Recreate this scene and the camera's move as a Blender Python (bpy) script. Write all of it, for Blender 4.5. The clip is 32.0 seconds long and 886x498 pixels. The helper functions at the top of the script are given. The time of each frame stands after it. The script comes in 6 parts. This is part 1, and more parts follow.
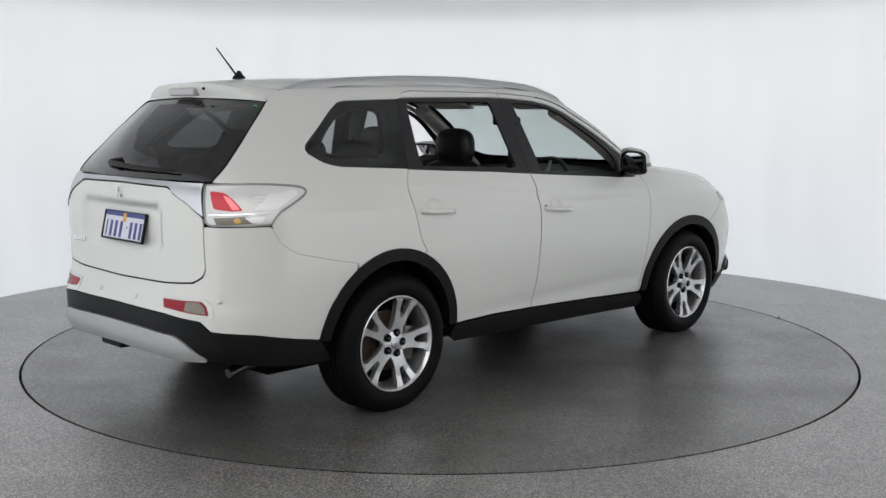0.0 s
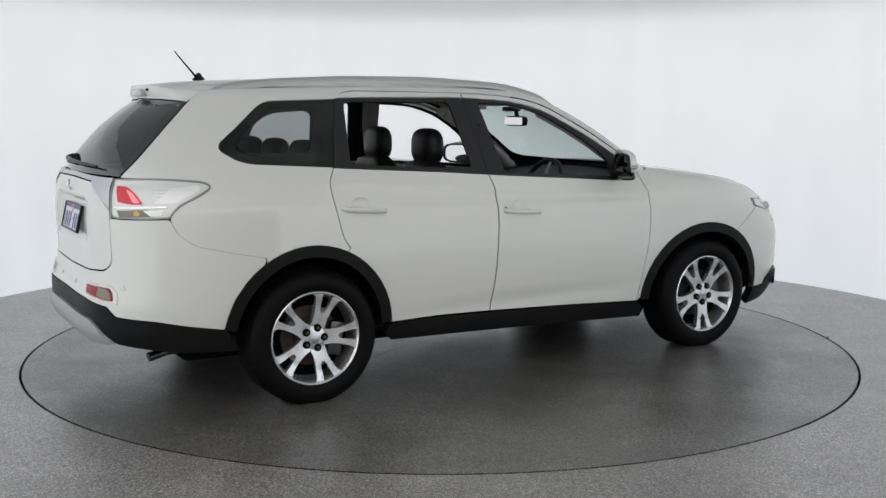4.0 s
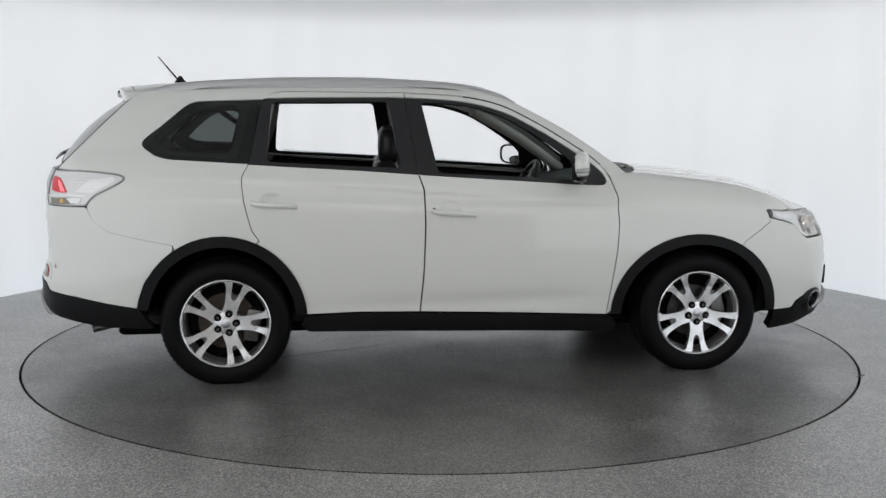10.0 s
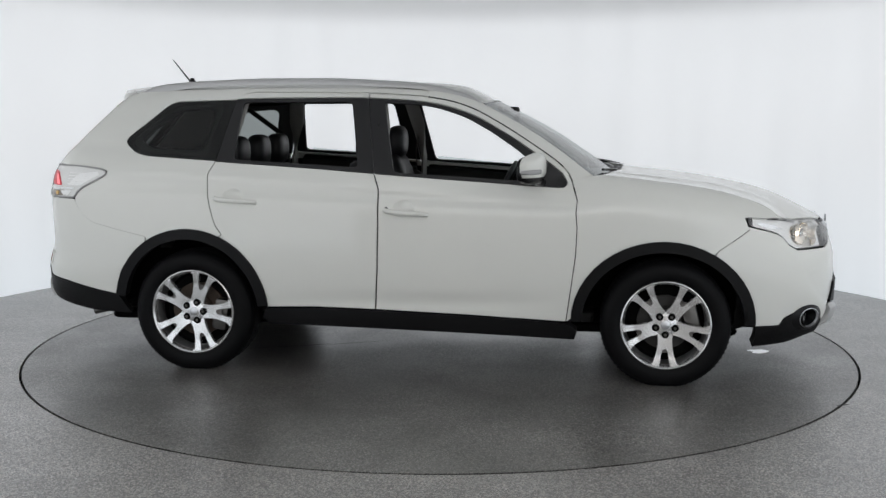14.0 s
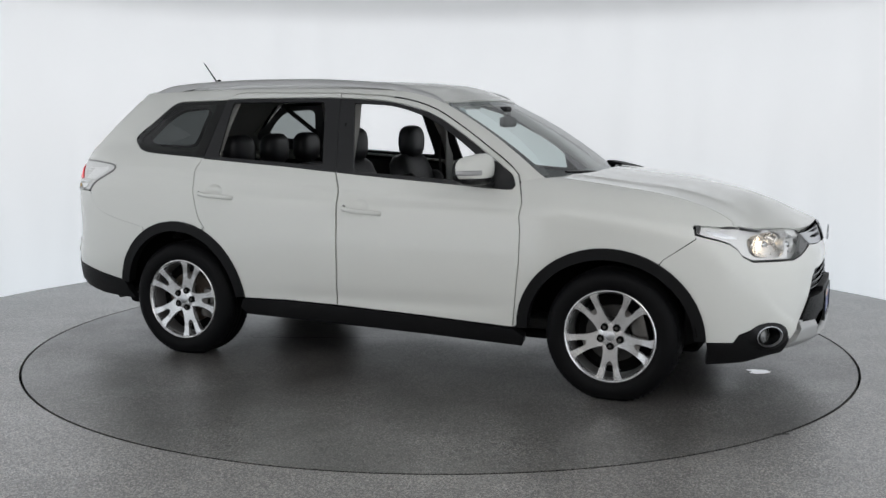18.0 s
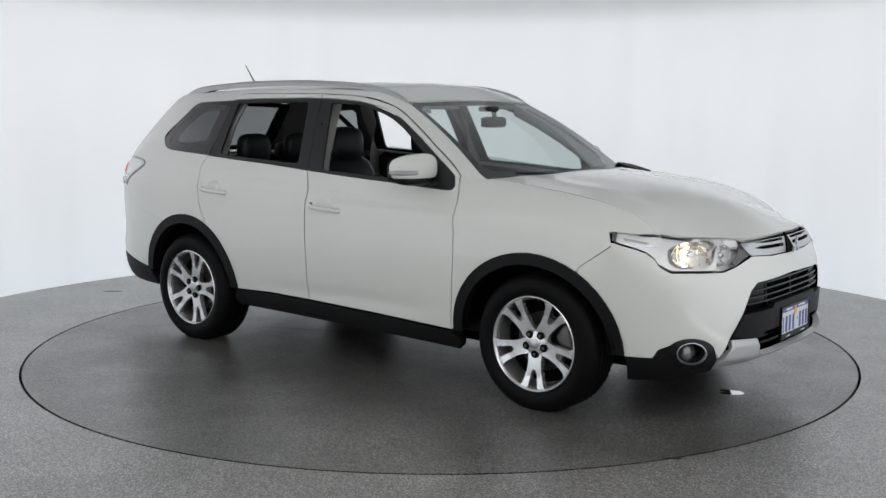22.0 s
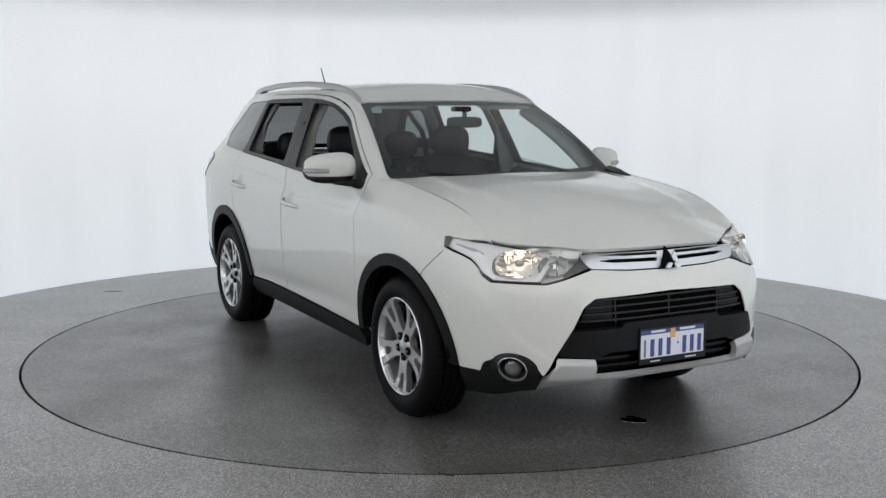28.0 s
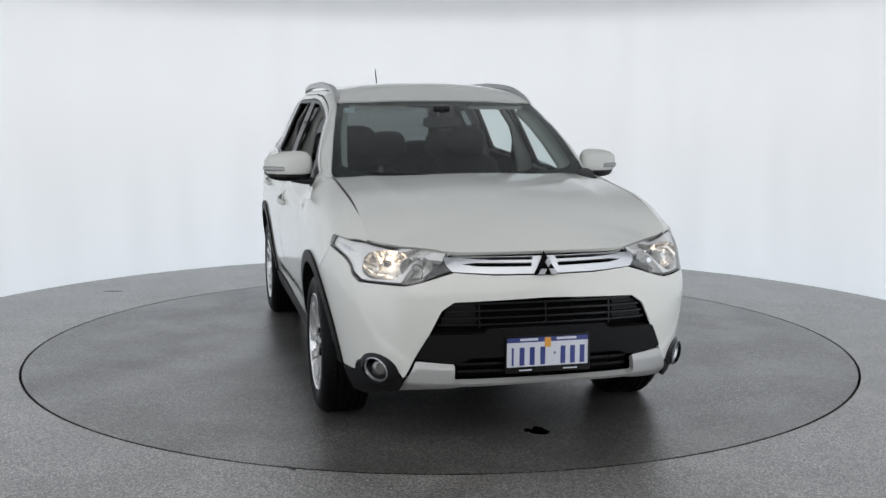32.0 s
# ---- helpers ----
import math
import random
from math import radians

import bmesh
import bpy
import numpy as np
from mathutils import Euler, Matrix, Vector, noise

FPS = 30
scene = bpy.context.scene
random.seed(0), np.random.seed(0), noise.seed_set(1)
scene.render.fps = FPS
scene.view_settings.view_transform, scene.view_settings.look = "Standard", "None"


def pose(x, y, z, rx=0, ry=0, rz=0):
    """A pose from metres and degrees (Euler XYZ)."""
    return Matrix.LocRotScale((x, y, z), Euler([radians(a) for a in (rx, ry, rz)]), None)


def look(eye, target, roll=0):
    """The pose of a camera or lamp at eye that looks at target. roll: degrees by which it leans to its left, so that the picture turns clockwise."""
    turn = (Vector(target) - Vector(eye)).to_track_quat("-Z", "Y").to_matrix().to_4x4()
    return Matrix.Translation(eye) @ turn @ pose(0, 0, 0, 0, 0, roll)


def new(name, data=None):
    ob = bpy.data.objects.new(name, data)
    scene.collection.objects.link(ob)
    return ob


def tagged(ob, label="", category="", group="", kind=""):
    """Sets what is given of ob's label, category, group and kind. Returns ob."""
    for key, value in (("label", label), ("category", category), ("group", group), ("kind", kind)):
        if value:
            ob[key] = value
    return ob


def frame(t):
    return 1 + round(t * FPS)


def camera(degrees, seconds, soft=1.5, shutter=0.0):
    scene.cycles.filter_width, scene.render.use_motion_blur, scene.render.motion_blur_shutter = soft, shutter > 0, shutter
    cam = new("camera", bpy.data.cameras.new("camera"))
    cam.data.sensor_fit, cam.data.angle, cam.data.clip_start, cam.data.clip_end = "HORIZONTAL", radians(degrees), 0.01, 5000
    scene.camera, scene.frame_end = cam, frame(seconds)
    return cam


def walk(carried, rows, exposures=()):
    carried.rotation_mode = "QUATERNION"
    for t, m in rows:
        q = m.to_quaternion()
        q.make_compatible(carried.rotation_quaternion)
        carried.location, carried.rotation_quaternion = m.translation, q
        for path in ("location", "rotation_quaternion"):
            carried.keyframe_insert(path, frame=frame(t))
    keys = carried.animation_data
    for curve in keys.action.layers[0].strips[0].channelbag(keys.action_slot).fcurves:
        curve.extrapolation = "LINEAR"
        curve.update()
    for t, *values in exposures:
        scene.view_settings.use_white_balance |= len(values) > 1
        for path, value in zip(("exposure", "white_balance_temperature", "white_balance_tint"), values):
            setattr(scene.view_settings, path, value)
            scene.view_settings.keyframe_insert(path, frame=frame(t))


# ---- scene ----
import collections

# the turntable turns at a steady pace, with the car on it; the camera stands still outside the opening of the booth
EYE = Vector((0.0, -6.764, 1.505))
cam = camera(45.6, 32.0, soft=1.5)
STILL = look(EYE, EYE + Vector((0.002297, 0.991179, -0.132513)), 0.119)
walk(cam, [(0.0, STILL), (32.0, STILL)], exposures=[(0.0, 0.0, 6510, 13), (8.0, 0.0, 6500, 12.5), (14.0, 0.0, 6475, 12), (22.0, 0.0, 6445, 12), (29.0, 0.0, 6430, 12), (30.0, 0.0, 6515, 13), (31.0, 0.0, 6515, 13), (32.0, 0.0, 6370, 12)])
BOOTH_R, BOOTH_H, TABLE_R = 3.84, 2.52, 2.55


def turn_at(t):
    """Heading of the car in degrees."""
    s = (t - 16) / 16
    return math.degrees(-0.2726 - 1.0627 * s - 0.00027 * s * s + 0.0056 * s ** 3 + 0.0047 * s ** 4)


# ---- light: an added hall round the booth, a glowing ceiling cloth, back-lit wall cloth and an unseen panel added in the hall behind the camera ----
world = bpy.data.worlds.new("world")
world.use_nodes = True
world.node_tree.nodes["Background"].inputs[0].default_value = (0.02, 0.02, 0.022, 1)
scene.world = world
CEILING_GLOW, WALL_GLOW = 0.07, 0.49


# ---- materials ----
def material(name, color, rough=0.5, metal=0.0, spread=0.06, grain=60.0, bump=0.0, coat=0.0, spec=0.5, stain=0.0):
    """Principled surface with tone variation at two scales and fine relief."""
    m = bpy.data.materials.new(name)
    m.use_nodes = True
    nt = m.node_tree
    n, l = nt.nodes, nt.links
    b = n["Principled BSDF"]
    b.inputs["Metallic"].default_value, b.inputs["Roughness"].default_value = metal, rough
    b.inputs["Specular IOR Level"].default_value = spec
    b.inputs["Coat Weight"].default_value, b.inputs["Coat Roughness"].default_value = coat, 0.04
    tc = n.new("ShaderNodeTexCoord")
    fine, wide = n.new("ShaderNodeTexNoise"), n.new("ShaderNodeTexNoise")
    fine.inputs["Scale"].default_value, fine.inputs["Detail"].default_value = grain, 4
    wide.inputs["Scale"].default_value, wide.inputs["Detail"].default_value = 2.3, 3
    add = n.new("ShaderNodeMath")
    add.operation = "MULTIPLY_ADD"
    add.inputs[1].default_value = 0.5
    half = n.new("ShaderNodeMath")
    half.operation = "MULTIPLY"
    half.inputs[1].default_value = 0.5
    l.new(tc.outputs["Object"], fine.inputs["Vector"])
    l.new(tc.outputs["Object"], wide.inputs["Vector"])
    l.new(wide.outputs["Fac"], half.inputs[0])
    l.new(fine.outputs["Fac"], add.inputs[0])
    l.new(half.outputs[0], add.inputs[2])
    ramp = n.new("ShaderNodeValToRGB")
    lo, hi = [max(c * (1 - spread), 0) for c in color], [min(c * (1 + spread), 1) for c in color]
    ramp.color_ramp.elements[0].color, ramp.color_ramp.elements[1].color = (*lo, 1), (*hi, 1)
    ramp.color_ramp.elements[0].position, ramp.color_ramp.elements[1].position = 0.3, 0.7
    l.new(add.outputs[0], ramp.inputs[0])
    l.new(ramp.outputs[0], b.inputs["Base Color"])
    vary = n.new("ShaderNodeMapRange")
    vary.inputs["To Min"].default_value, vary.inputs["To Max"].default_value = max(rough * 0.85, 0.01), min(rough * 1.15, 1)
    l.new(wide.outputs["Fac"], vary.inputs["Value"])
    l.new(vary.outputs[0], b.inputs["Roughness"])
    if bump:
        bp = n.new("ShaderNodeBump")
        bp.inputs["Strength"].default_value, bp.inputs["Distance"].default_value = bump, 0.002
        l.new(fine.outputs["Fac"], bp.inputs["Height"])
        l.new(bp.outputs[0], b.inputs["Normal"])
    return m


def glowing(name, color, strength):
    m = material(name, color, 0.3)
    b = m.node_tree.nodes["Principled BSDF"]
    b.inputs["Emission Color"].default_value, b.inputs["Emission Strength"].default_value = (*color, 1), strength
    return m


def pane(name, tint, gloss=0.045, edge=0.9):
    """Thin glass: tinted see-through with a mirror gloss that grows towards grazing."""
    m = bpy.data.materials.new(name)
    m.use_nodes = True
    n, l = m.node_tree.nodes, m.node_tree.links
    n.remove(n["Principled BSDF"])
    clear, mirror, mix = n.new("ShaderNodeBsdfTransparent"), n.new("ShaderNodeBsdfGlossy"), n.new("ShaderNodeMixShader")
    clear.inputs[0].default_value = (*tint, 1)
    mirror.inputs["Roughness"].default_value = 0.01
    lw, pw, ma = n.new("ShaderNodeLayerWeight"), n.new("ShaderNodeMath"), n.new("ShaderNodeMath")
    lw.inputs["Blend"].default_value = 0.5
    pw.operation, ma.operation = "POWER", "MULTIPLY_ADD"
    pw.inputs[1].default_value, ma.inputs[1].default_value, ma.inputs[2].default_value = 3.2, edge, gloss
    l.new(lw.outputs["Facing"], pw.inputs[0])
    l.new(pw.outputs[0], ma.inputs[0])
    l.new(ma.outputs[0], mix.inputs[0])
    l.new(clear.outputs[0], mix.inputs[1])
    l.new(mirror.outputs[0], mix.inputs[2])
    l.new(mix.outputs[0], n["Material Output"].inputs[0])
    return m


def speckled_floor(name, polish, tone=1.0, spec=0.5, wear=0.04, dark=0.135, light=0.38, cloud=0.2, sealed=0.3):
    """Ground concrete with light and dark grit, wide stains and a worn polish."""
    m = bpy.data.materials.new(name)
    m.use_nodes = True
    n, l = m.node_tree.nodes, m.node_tree.links
    b = n["Principled BSDF"]
    tc = n.new("ShaderNodeTexCoord")
    def noise_node(scale, detail, rough=0.6):
        k = n.new("ShaderNodeTexNoise")
        k.inputs["Scale"].default_value, k.inputs["Detail"].default_value, k.inputs["Roughness"].default_value = scale, detail, rough
        l.new(tc.outputs["Object"], k.inputs["Vector"])
        return k
    def ramp_of(src, a, ca, c, cc):
        r = n.new("ShaderNodeValToRGB")
        e = r.color_ramp.elements
        e[0].position, e[0].color, e[1].position, e[1].color = a, (*ca, 1), c, (*cc, 1)
        l.new(src, r.inputs[0])
        return r
    def mixed(kind, fac, a, c):
        k = n.new("ShaderNodeMix")
        k.data_type, k.blend_type = "RGBA", kind
        k.inputs[0].default_value = fac
        l.new(a, k.inputs[6])
        l.new(c, k.inputs[7])
        return k
    cell = n.new("ShaderNodeTexVoronoi")
    cell.inputs["Scale"].default_value = 165
    l.new(tc.outputs["Object"], cell.inputs["Vector"])
    bw = n.new("ShaderNodeRGBToBW")
    l.new(cell.outputs["Color"], bw.inputs[0])
    grit = ramp_of(bw.outputs[0], 0.35, (dark * tone, dark * 0.965 * tone, dark * 0.935 * tone), 0.92, (light * tone, light * 0.966 * tone, light * 0.932 * tone))
    fine = ramp_of(noise_node(110, 3).outputs["Fac"], 0.3, (0.55, 0.55, 0.55), 0.7, (1.42, 1.42, 1.42))
    stain = ramp_of(noise_node(1.3, 5, 0.6).outputs["Fac"], 0.34, (0.95 - cloud, 0.945 - cloud, 0.94 - cloud), 0.66, (0.95 + cloud, 0.95 + cloud, 0.95 + cloud))
    cool = n.new("ShaderNodeSeparateColor")
    l.new(cell.outputs["Color"], cool.inputs[0])
    hue = ramp_of(cool.outputs[2], 0.2, (1.06, 1.0, 0.93), 0.8, (0.96, 1.0, 1.03))
    patch = ramp_of(noise_node(4.5, 3, 0.5).outputs["Fac"], 0.36, (0.90, 0.895, 0.89), 0.76, (1.10, 1.10, 1.10))
    c0 = mixed("MULTIPLY", 1.0, grit.outputs[0], hue.outputs[0])
    c1 = mixed("MULTIPLY", 1.0, c0.outputs[2], fine.outputs[0])
    c2 = mixed("MULTIPLY", 1.0, c1.outputs[2], stain.outputs[0])
    c3 = mixed("MULTIPLY", 1.0, c2.outputs[2], patch.outputs[0])
    l.new(c3.outputs[2], b.inputs["Base Color"])
    gl = n.new("ShaderNodeMapRange")
    gl.inputs["From Min"].default_value, gl.inputs["From Max"].default_value = 0.35, 0.65
    gl.inputs["To Min"].default_value, gl.inputs["To Max"].default_value = polish - wear, polish + wear
    l.new(noise_node(2.0, 2, 0.5).outputs["Fac"], gl.inputs["Value"])
    l.new(gl.outputs[0], b.inputs["Roughness"])
    b.inputs["Specular IOR Level"].default_value = spec
    b.inputs["Coat Weight"].default_value, b.inputs["Coat Roughness"].default_value = sealed, polish * 0.9
    bp = n.new("ShaderNodeBump")
    bp.inputs["Strength"].default_value, bp.inputs["Distance"].default_value = 0.012, 0.001
    l.new(bw.outputs[0], bp.inputs["Height"])
    l.new(bp.outputs[0], b.inputs["Normal"])
    return m


def lit_cloth(name, color, glow, top, entrance):
    """White cloth with light behind it: faint upright folds put into the glow, which fades towards the top."""
    m = bpy.data.materials.new(name)
    m.use_nodes = True
    n, l = m.node_tree.nodes, m.node_tree.links
    b = n["Principled BSDF"]
    b.inputs["Base Color"].default_value, b.inputs["Roughness"].default_value = (*color, 1), 0.8
    tc, sep, ang = n.new("ShaderNodeTexCoord"), n.new("ShaderNodeSeparateXYZ"), n.new("ShaderNodeMath")
    ang.operation = "ARCTAN2"
    l.new(tc.outputs["Object"], sep.inputs[0])
    l.new(sep.outputs[0], ang.inputs[0])
    l.new(sep.outputs[1], ang.inputs[1])
    com, fold = n.new("ShaderNodeCombineXYZ"), n.new("ShaderNodeTexNoise")
    zs = n.new("ShaderNodeMath")
    zs.operation = "MULTIPLY"
    zs.inputs[1].default_value = 0.03
    l.new(sep.outputs[2], zs.inputs[0])
    l.new(ang.outputs[0], com.inputs[0])
    l.new(zs.outputs[0], com.inputs[2])
    fold.inputs["Scale"].default_value, fold.inputs["Detail"].default_value = 16, 3
    l.new(com.outputs[0], fold.inputs["Vector"])
    fr, zr, up, mul = n.new("ShaderNodeMapRange"), n.new("ShaderNodeMapRange"), n.new("ShaderNodeMapRange"), n.new("ShaderNodeMath")
    fr.inputs["From Min"].default_value, fr.inputs["From Max"].default_value = 0.3, 0.7
    fr.inputs["To Min"].default_value, fr.inputs["To Max"].default_value = glow * 0.95, glow * 1.05
    l.new(fold.outputs["Fac"], fr.inputs["Value"])
    zr.interpolation_type = "SMOOTHSTEP"
    zr.inputs["From Min"].default_value, zr.inputs["From Max"].default_value = top - 0.16, top + 0.10
    zr.inputs["To Min"].default_value, zr.inputs["To Max"].default_value = 1.0, 0.55
    l.new(sep.outputs[2], zr.inputs["Value"])
    # extra glow towards the floor, added to even out the wall's brightness
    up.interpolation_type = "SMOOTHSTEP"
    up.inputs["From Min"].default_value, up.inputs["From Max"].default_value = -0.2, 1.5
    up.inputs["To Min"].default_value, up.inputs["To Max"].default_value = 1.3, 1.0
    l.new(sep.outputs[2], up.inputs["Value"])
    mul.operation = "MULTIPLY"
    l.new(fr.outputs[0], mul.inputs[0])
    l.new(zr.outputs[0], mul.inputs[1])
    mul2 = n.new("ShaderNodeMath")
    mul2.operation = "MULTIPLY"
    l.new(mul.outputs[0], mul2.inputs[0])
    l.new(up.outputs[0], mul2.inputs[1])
    # the unseen wall beside the entrance glows stronger, added to light the car
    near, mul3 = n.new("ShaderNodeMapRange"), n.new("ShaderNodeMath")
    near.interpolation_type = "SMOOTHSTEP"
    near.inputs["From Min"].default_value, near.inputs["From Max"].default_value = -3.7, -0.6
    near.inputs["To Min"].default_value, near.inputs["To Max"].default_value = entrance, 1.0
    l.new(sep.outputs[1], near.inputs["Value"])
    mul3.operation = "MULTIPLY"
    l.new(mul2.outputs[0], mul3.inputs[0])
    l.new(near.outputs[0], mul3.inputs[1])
    # glow tinted bluer towards the floor
    tint = n.new("ShaderNodeValToRGB")
    e = tint.color_ramp.elements
    e[0].position, e[0].color, e[1].position, e[1].color = 0.0, (0.88, 0.955, 1.0, 1), 0.5, (0.955, 0.985, 1.0, 1)
    half = n.new("ShaderNodeMath")
    half.operation = "MULTIPLY"
    half.inputs[1].default_value = 0.4
    l.new(sep.outputs[2], half.inputs[0])
    l.new(half.outputs[0], tint.inputs[0])
    l.new(tint.outputs[0], b.inputs["Emission Color"])
    l.new(mul3.outputs[0], b.inputs["Emission Strength"])
    return m


PAINT = material("white_paint", (0.660, 0.664, 0.627), 0.42, 0.0, 0.012, 900, 0.0, 1.0, spec=0.25)
BLACK_TRIM = material("black_trim", (0.006, 0.006, 0.0065), 0.27, 0.0, 0.2, 300, 0.05, spec=0.22)
SKID = material("satin_grey_paint", (0.44, 0.44, 0.435), 0.36, 0.35, 0.05, 500, 0.05)
GREY_RIM = material("grey_lamp_rim", (0.26, 0.26, 0.255), 0.3, 0.2, 0.08, 200)
INDICATOR = material("smoked_indicator", (0.34, 0.34, 0.34), 0.2, 0.2, 0.1, 200)
FACETED = material("faceted_chrome", (0.75, 0.75, 0.74), 0.3, 0.5, 0.25, 45, 0.8)
SURROUND = material("satin_black_film", (0.017, 0.017, 0.018), 0.36, 0.0, 0.15, 300, 0.05, spec=0.3)
# same silver as the rim, with the barrel's shade put into a darker colour
BARREL = material("alloy_with_shade", (0.33, 0.33, 0.33), 0.38, 0.75, 0.1, 300, 0.05)
RAIL = material("satin_silver_paint", (0.44, 0.44, 0.44), 0.33, 0.45, 0.05, 500, 0.05)
CLAD = material("black_plastic", (0.007, 0.007, 0.0075), 0.45, 0.0, 0.25, 700, 0.35, spec=0.14)
# near-black: real black parts, and shade put into the colour of recesses
DARK = material("black_and_shade", (0.003, 0.003, 0.003), 0.8, 0.0, 0.3, 60, spec=0.08)
RUBBER = material("tyre_rubber", (0.0045, 0.0045, 0.005), 0.5, 0.0, 0.3, 220, 0.3, spec=0.08)
ALLOY = material("silver_alloy", (0.67, 0.67, 0.67), 0.24, 0.85, 0.05, 500, 0.05)
BRUSHED = material("brushed_aluminium", (0.55, 0.56, 0.58), 0.34, 1.0, 0.06, 700, 0.1)
SATIN = material("satin_silver_plastic", (0.42, 0.43, 0.44), 0.34, 0.75, 0.06, 500, 0.05)
CHROME = material("chrome", (0.78, 0.79, 0.80), 0.07, 1.0, 0.03, 100)
STEEL = material("brake_steel", (0.13, 0.125, 0.12), 0.38, 1.0, 0.25, 160, 0.1)
BRAKE = material("dull_brake_disc", (0.045, 0.044, 0.043), 0.5, 0.8, 0.3, 160, 0.1)
RUST = material("rusty_steel", (0.075, 0.055, 0.042), 0.75, 0.4, 0.4, 90, 0.4)
LEATHER = material("black_leather", (0.012, 0.012, 0.014), 0.42, 0.0, 0.25, 260, 0.35, spec=0.4)
PLASTIC = material("dark_dash_plastic", (0.014, 0.014, 0.014), 0.6, 0.0, 0.25, 600, 0.3, spec=0.3)
LINING = material("beige_roof_lining", (0.50, 0.49, 0.455), 0.9, 0.0, 0.08, 500, 0.3)
GREY_TRIM = material("grey_pillar_trim", (0.28, 0.275, 0.26), 0.75, 0.0, 0.08, 500, 0.2)
GLASS = pane("clear_glass", (0.70, 0.745, 0.735))
WIND_GLASS = pane("windscreen_glass", (0.63, 0.715, 0.70), 0.03, 0.78)
TINT = pane("privacy_glass", (0.30, 0.325, 0.32), 0.045)
REAR_TINT = pane("dark_privacy_glass", (0.19, 0.20, 0.20), 0.045)
LENS = pane("lamp_lens", (0.97, 0.97, 0.97), 0.04)
RED_LENS = material("red_lens", (0.30, 0.012, 0.025), 0.15, 0.0, 0.2, 260, 0.1, 0.0, spec=0.25)
AMBER_LENS = material("smoked_amber_lens", (0.19, 0.165, 0.13), 0.15, 0.0, 0.25, 200, 0.1, 0.5)
CLEAR_LENS = material("clear_ribbed_lens", (0.70, 0.70, 0.685), 0.16, 0.1, 0.08, 200, 0.1, 0.5)
AMBER = material("amber_bulb_glass", (0.62, 0.36, 0.08), 0.15, 0.0, 0.1, 100, 0.0, 0.5)
BRAKE_LENS = material("grey_brake_lens", (0.46, 0.45, 0.45), 0.2, 0.0, 0.05, 200, 0.0, 0.5)
RED_LIT = glowing("lit_red_lamp", (0.50, 0.03, 0.045), 0.22)
RED_HOT = glowing("bright_red_lamp", (0.9, 0.22, 0.24), 0.5)
LAMP_LIT = glowing("lit_headlamp_bulb", (1.0, 0.82, 0.58), 3.8)
FOG_GLASS = material("fog_lamp_glass", (0.16, 0.16, 0.158), 0.10, 0.6, 0.1, 80, coat=0.6)
PALE_CHROME = material("pale_chrome_plastic", (0.84, 0.84, 0.83), 0.25, 0.1, 0.04, 90)
GREY_PLASTIC = material("dark_grey_plastic", (0.07, 0.07, 0.072), 0.4, 0.0, 0.2, 200)
LIT_BOWL = material("lit_reflector", (0.86, 0.82, 0.77), 0.16, 0.95, 0.12, 45, 0.6)
REFLECTOR = material("lamp_reflector", (0.72, 0.71, 0.69), 0.16, 1.0, 0.08, 60, 0.5)
MIRROR = material("mirror_glass", (0.9, 0.9, 0.9), 0.01, 1.0, 0.01, 10)
PLATE_WHITE = material("plate_white", (0.62, 0.64, 0.70), 0.35, 0.0, 0.03, 200)
PLATE_BLUE = material("plate_blue", (0.03, 0.045, 0.20), 0.35, 0.0, 0.05, 200)
YELLOW = material("plate_crest_orange", (0.70, 0.34, 0.05), 0.4)
GREEN = material("green_sticker", (0.10, 0.45, 0.12), 0.5)
PALE = material("pale_sticker", (0.55, 0.62, 0.66), 0.5)
STAIN = material("dark_stain", (0.04, 0.039, 0.038), 0.6, 0.0, 0.3, 90)
FLOOR = speckled_floor("speckled_concrete", 0.44, 0.86, 1.0, 0.05, 0.055, 0.54, 0.14, 0.9)
DISC = speckled_floor("worn_speckled_concrete", 0.38, 0.47, 1.0, 0.06, 0.045, 0.56, 0.30, 0.3)
CLOTH = lit_cloth("backlit_white_cloth", (0.80, 0.81, 0.82), WALL_GLOW, 2.42, 2.1)
CEILING_CLOTH = glowing("glowing_ceiling_cloth", (0.97, 0.985, 1.0), CEILING_GLOW)
# glow of the unseen panel that fills in light from the camera side
HALL_FILL = glowing("hall_fill_glow", (0.985, 0.99, 0.98), 1.5)
PLAIN = material("white_ceiling_paint", (0.7, 0.7, 0.7), 0.8, 0.0, 0.03, 60)
HALL = material("hall_pale_paint", (0.72, 0.71, 0.69), 0.8, 0.0, 0.1, 40, 0.1)
WATER = material("shiny_film", (0.70, 0.70, 0.71), 0.05, 1.0, 0.05, 20)


# ---- mesh helpers ----
def object_of(name, verts, faces, mat, parent=None, label="", smooth=True, normals=None):
    me = bpy.data.meshes.new(name)
    me.from_pydata([tuple(map(float, v)) for v in verts], [], faces)
    me.materials.append(mat)
    if smooth:
        me.polygons.foreach_set("use_smooth", [True] * len(me.polygons))
    me.update()
    ob = new(name, me)
    ob.parent = parent
    return tagged(ob, label)


def part(name, bm, mat, parent=None, label="", smooth=None):
    """One mesh object from a bmesh; smooth: the angle in degrees under which edges are shaded round."""
    if smooth is not None:
        bm.normal_update()
        for f in bm.faces:
            f.smooth = True
        for e in bm.edges:
            if len(e.link_faces) == 2 and e.calc_face_angle(0) > radians(smooth):
                e.smooth = False
    me = bpy.data.meshes.new(name)
    bm.to_mesh(me)
    bm.free()
    me.materials.append(mat)
    ob = new(name, me)
    ob.parent = parent
    return tagged(ob, label)


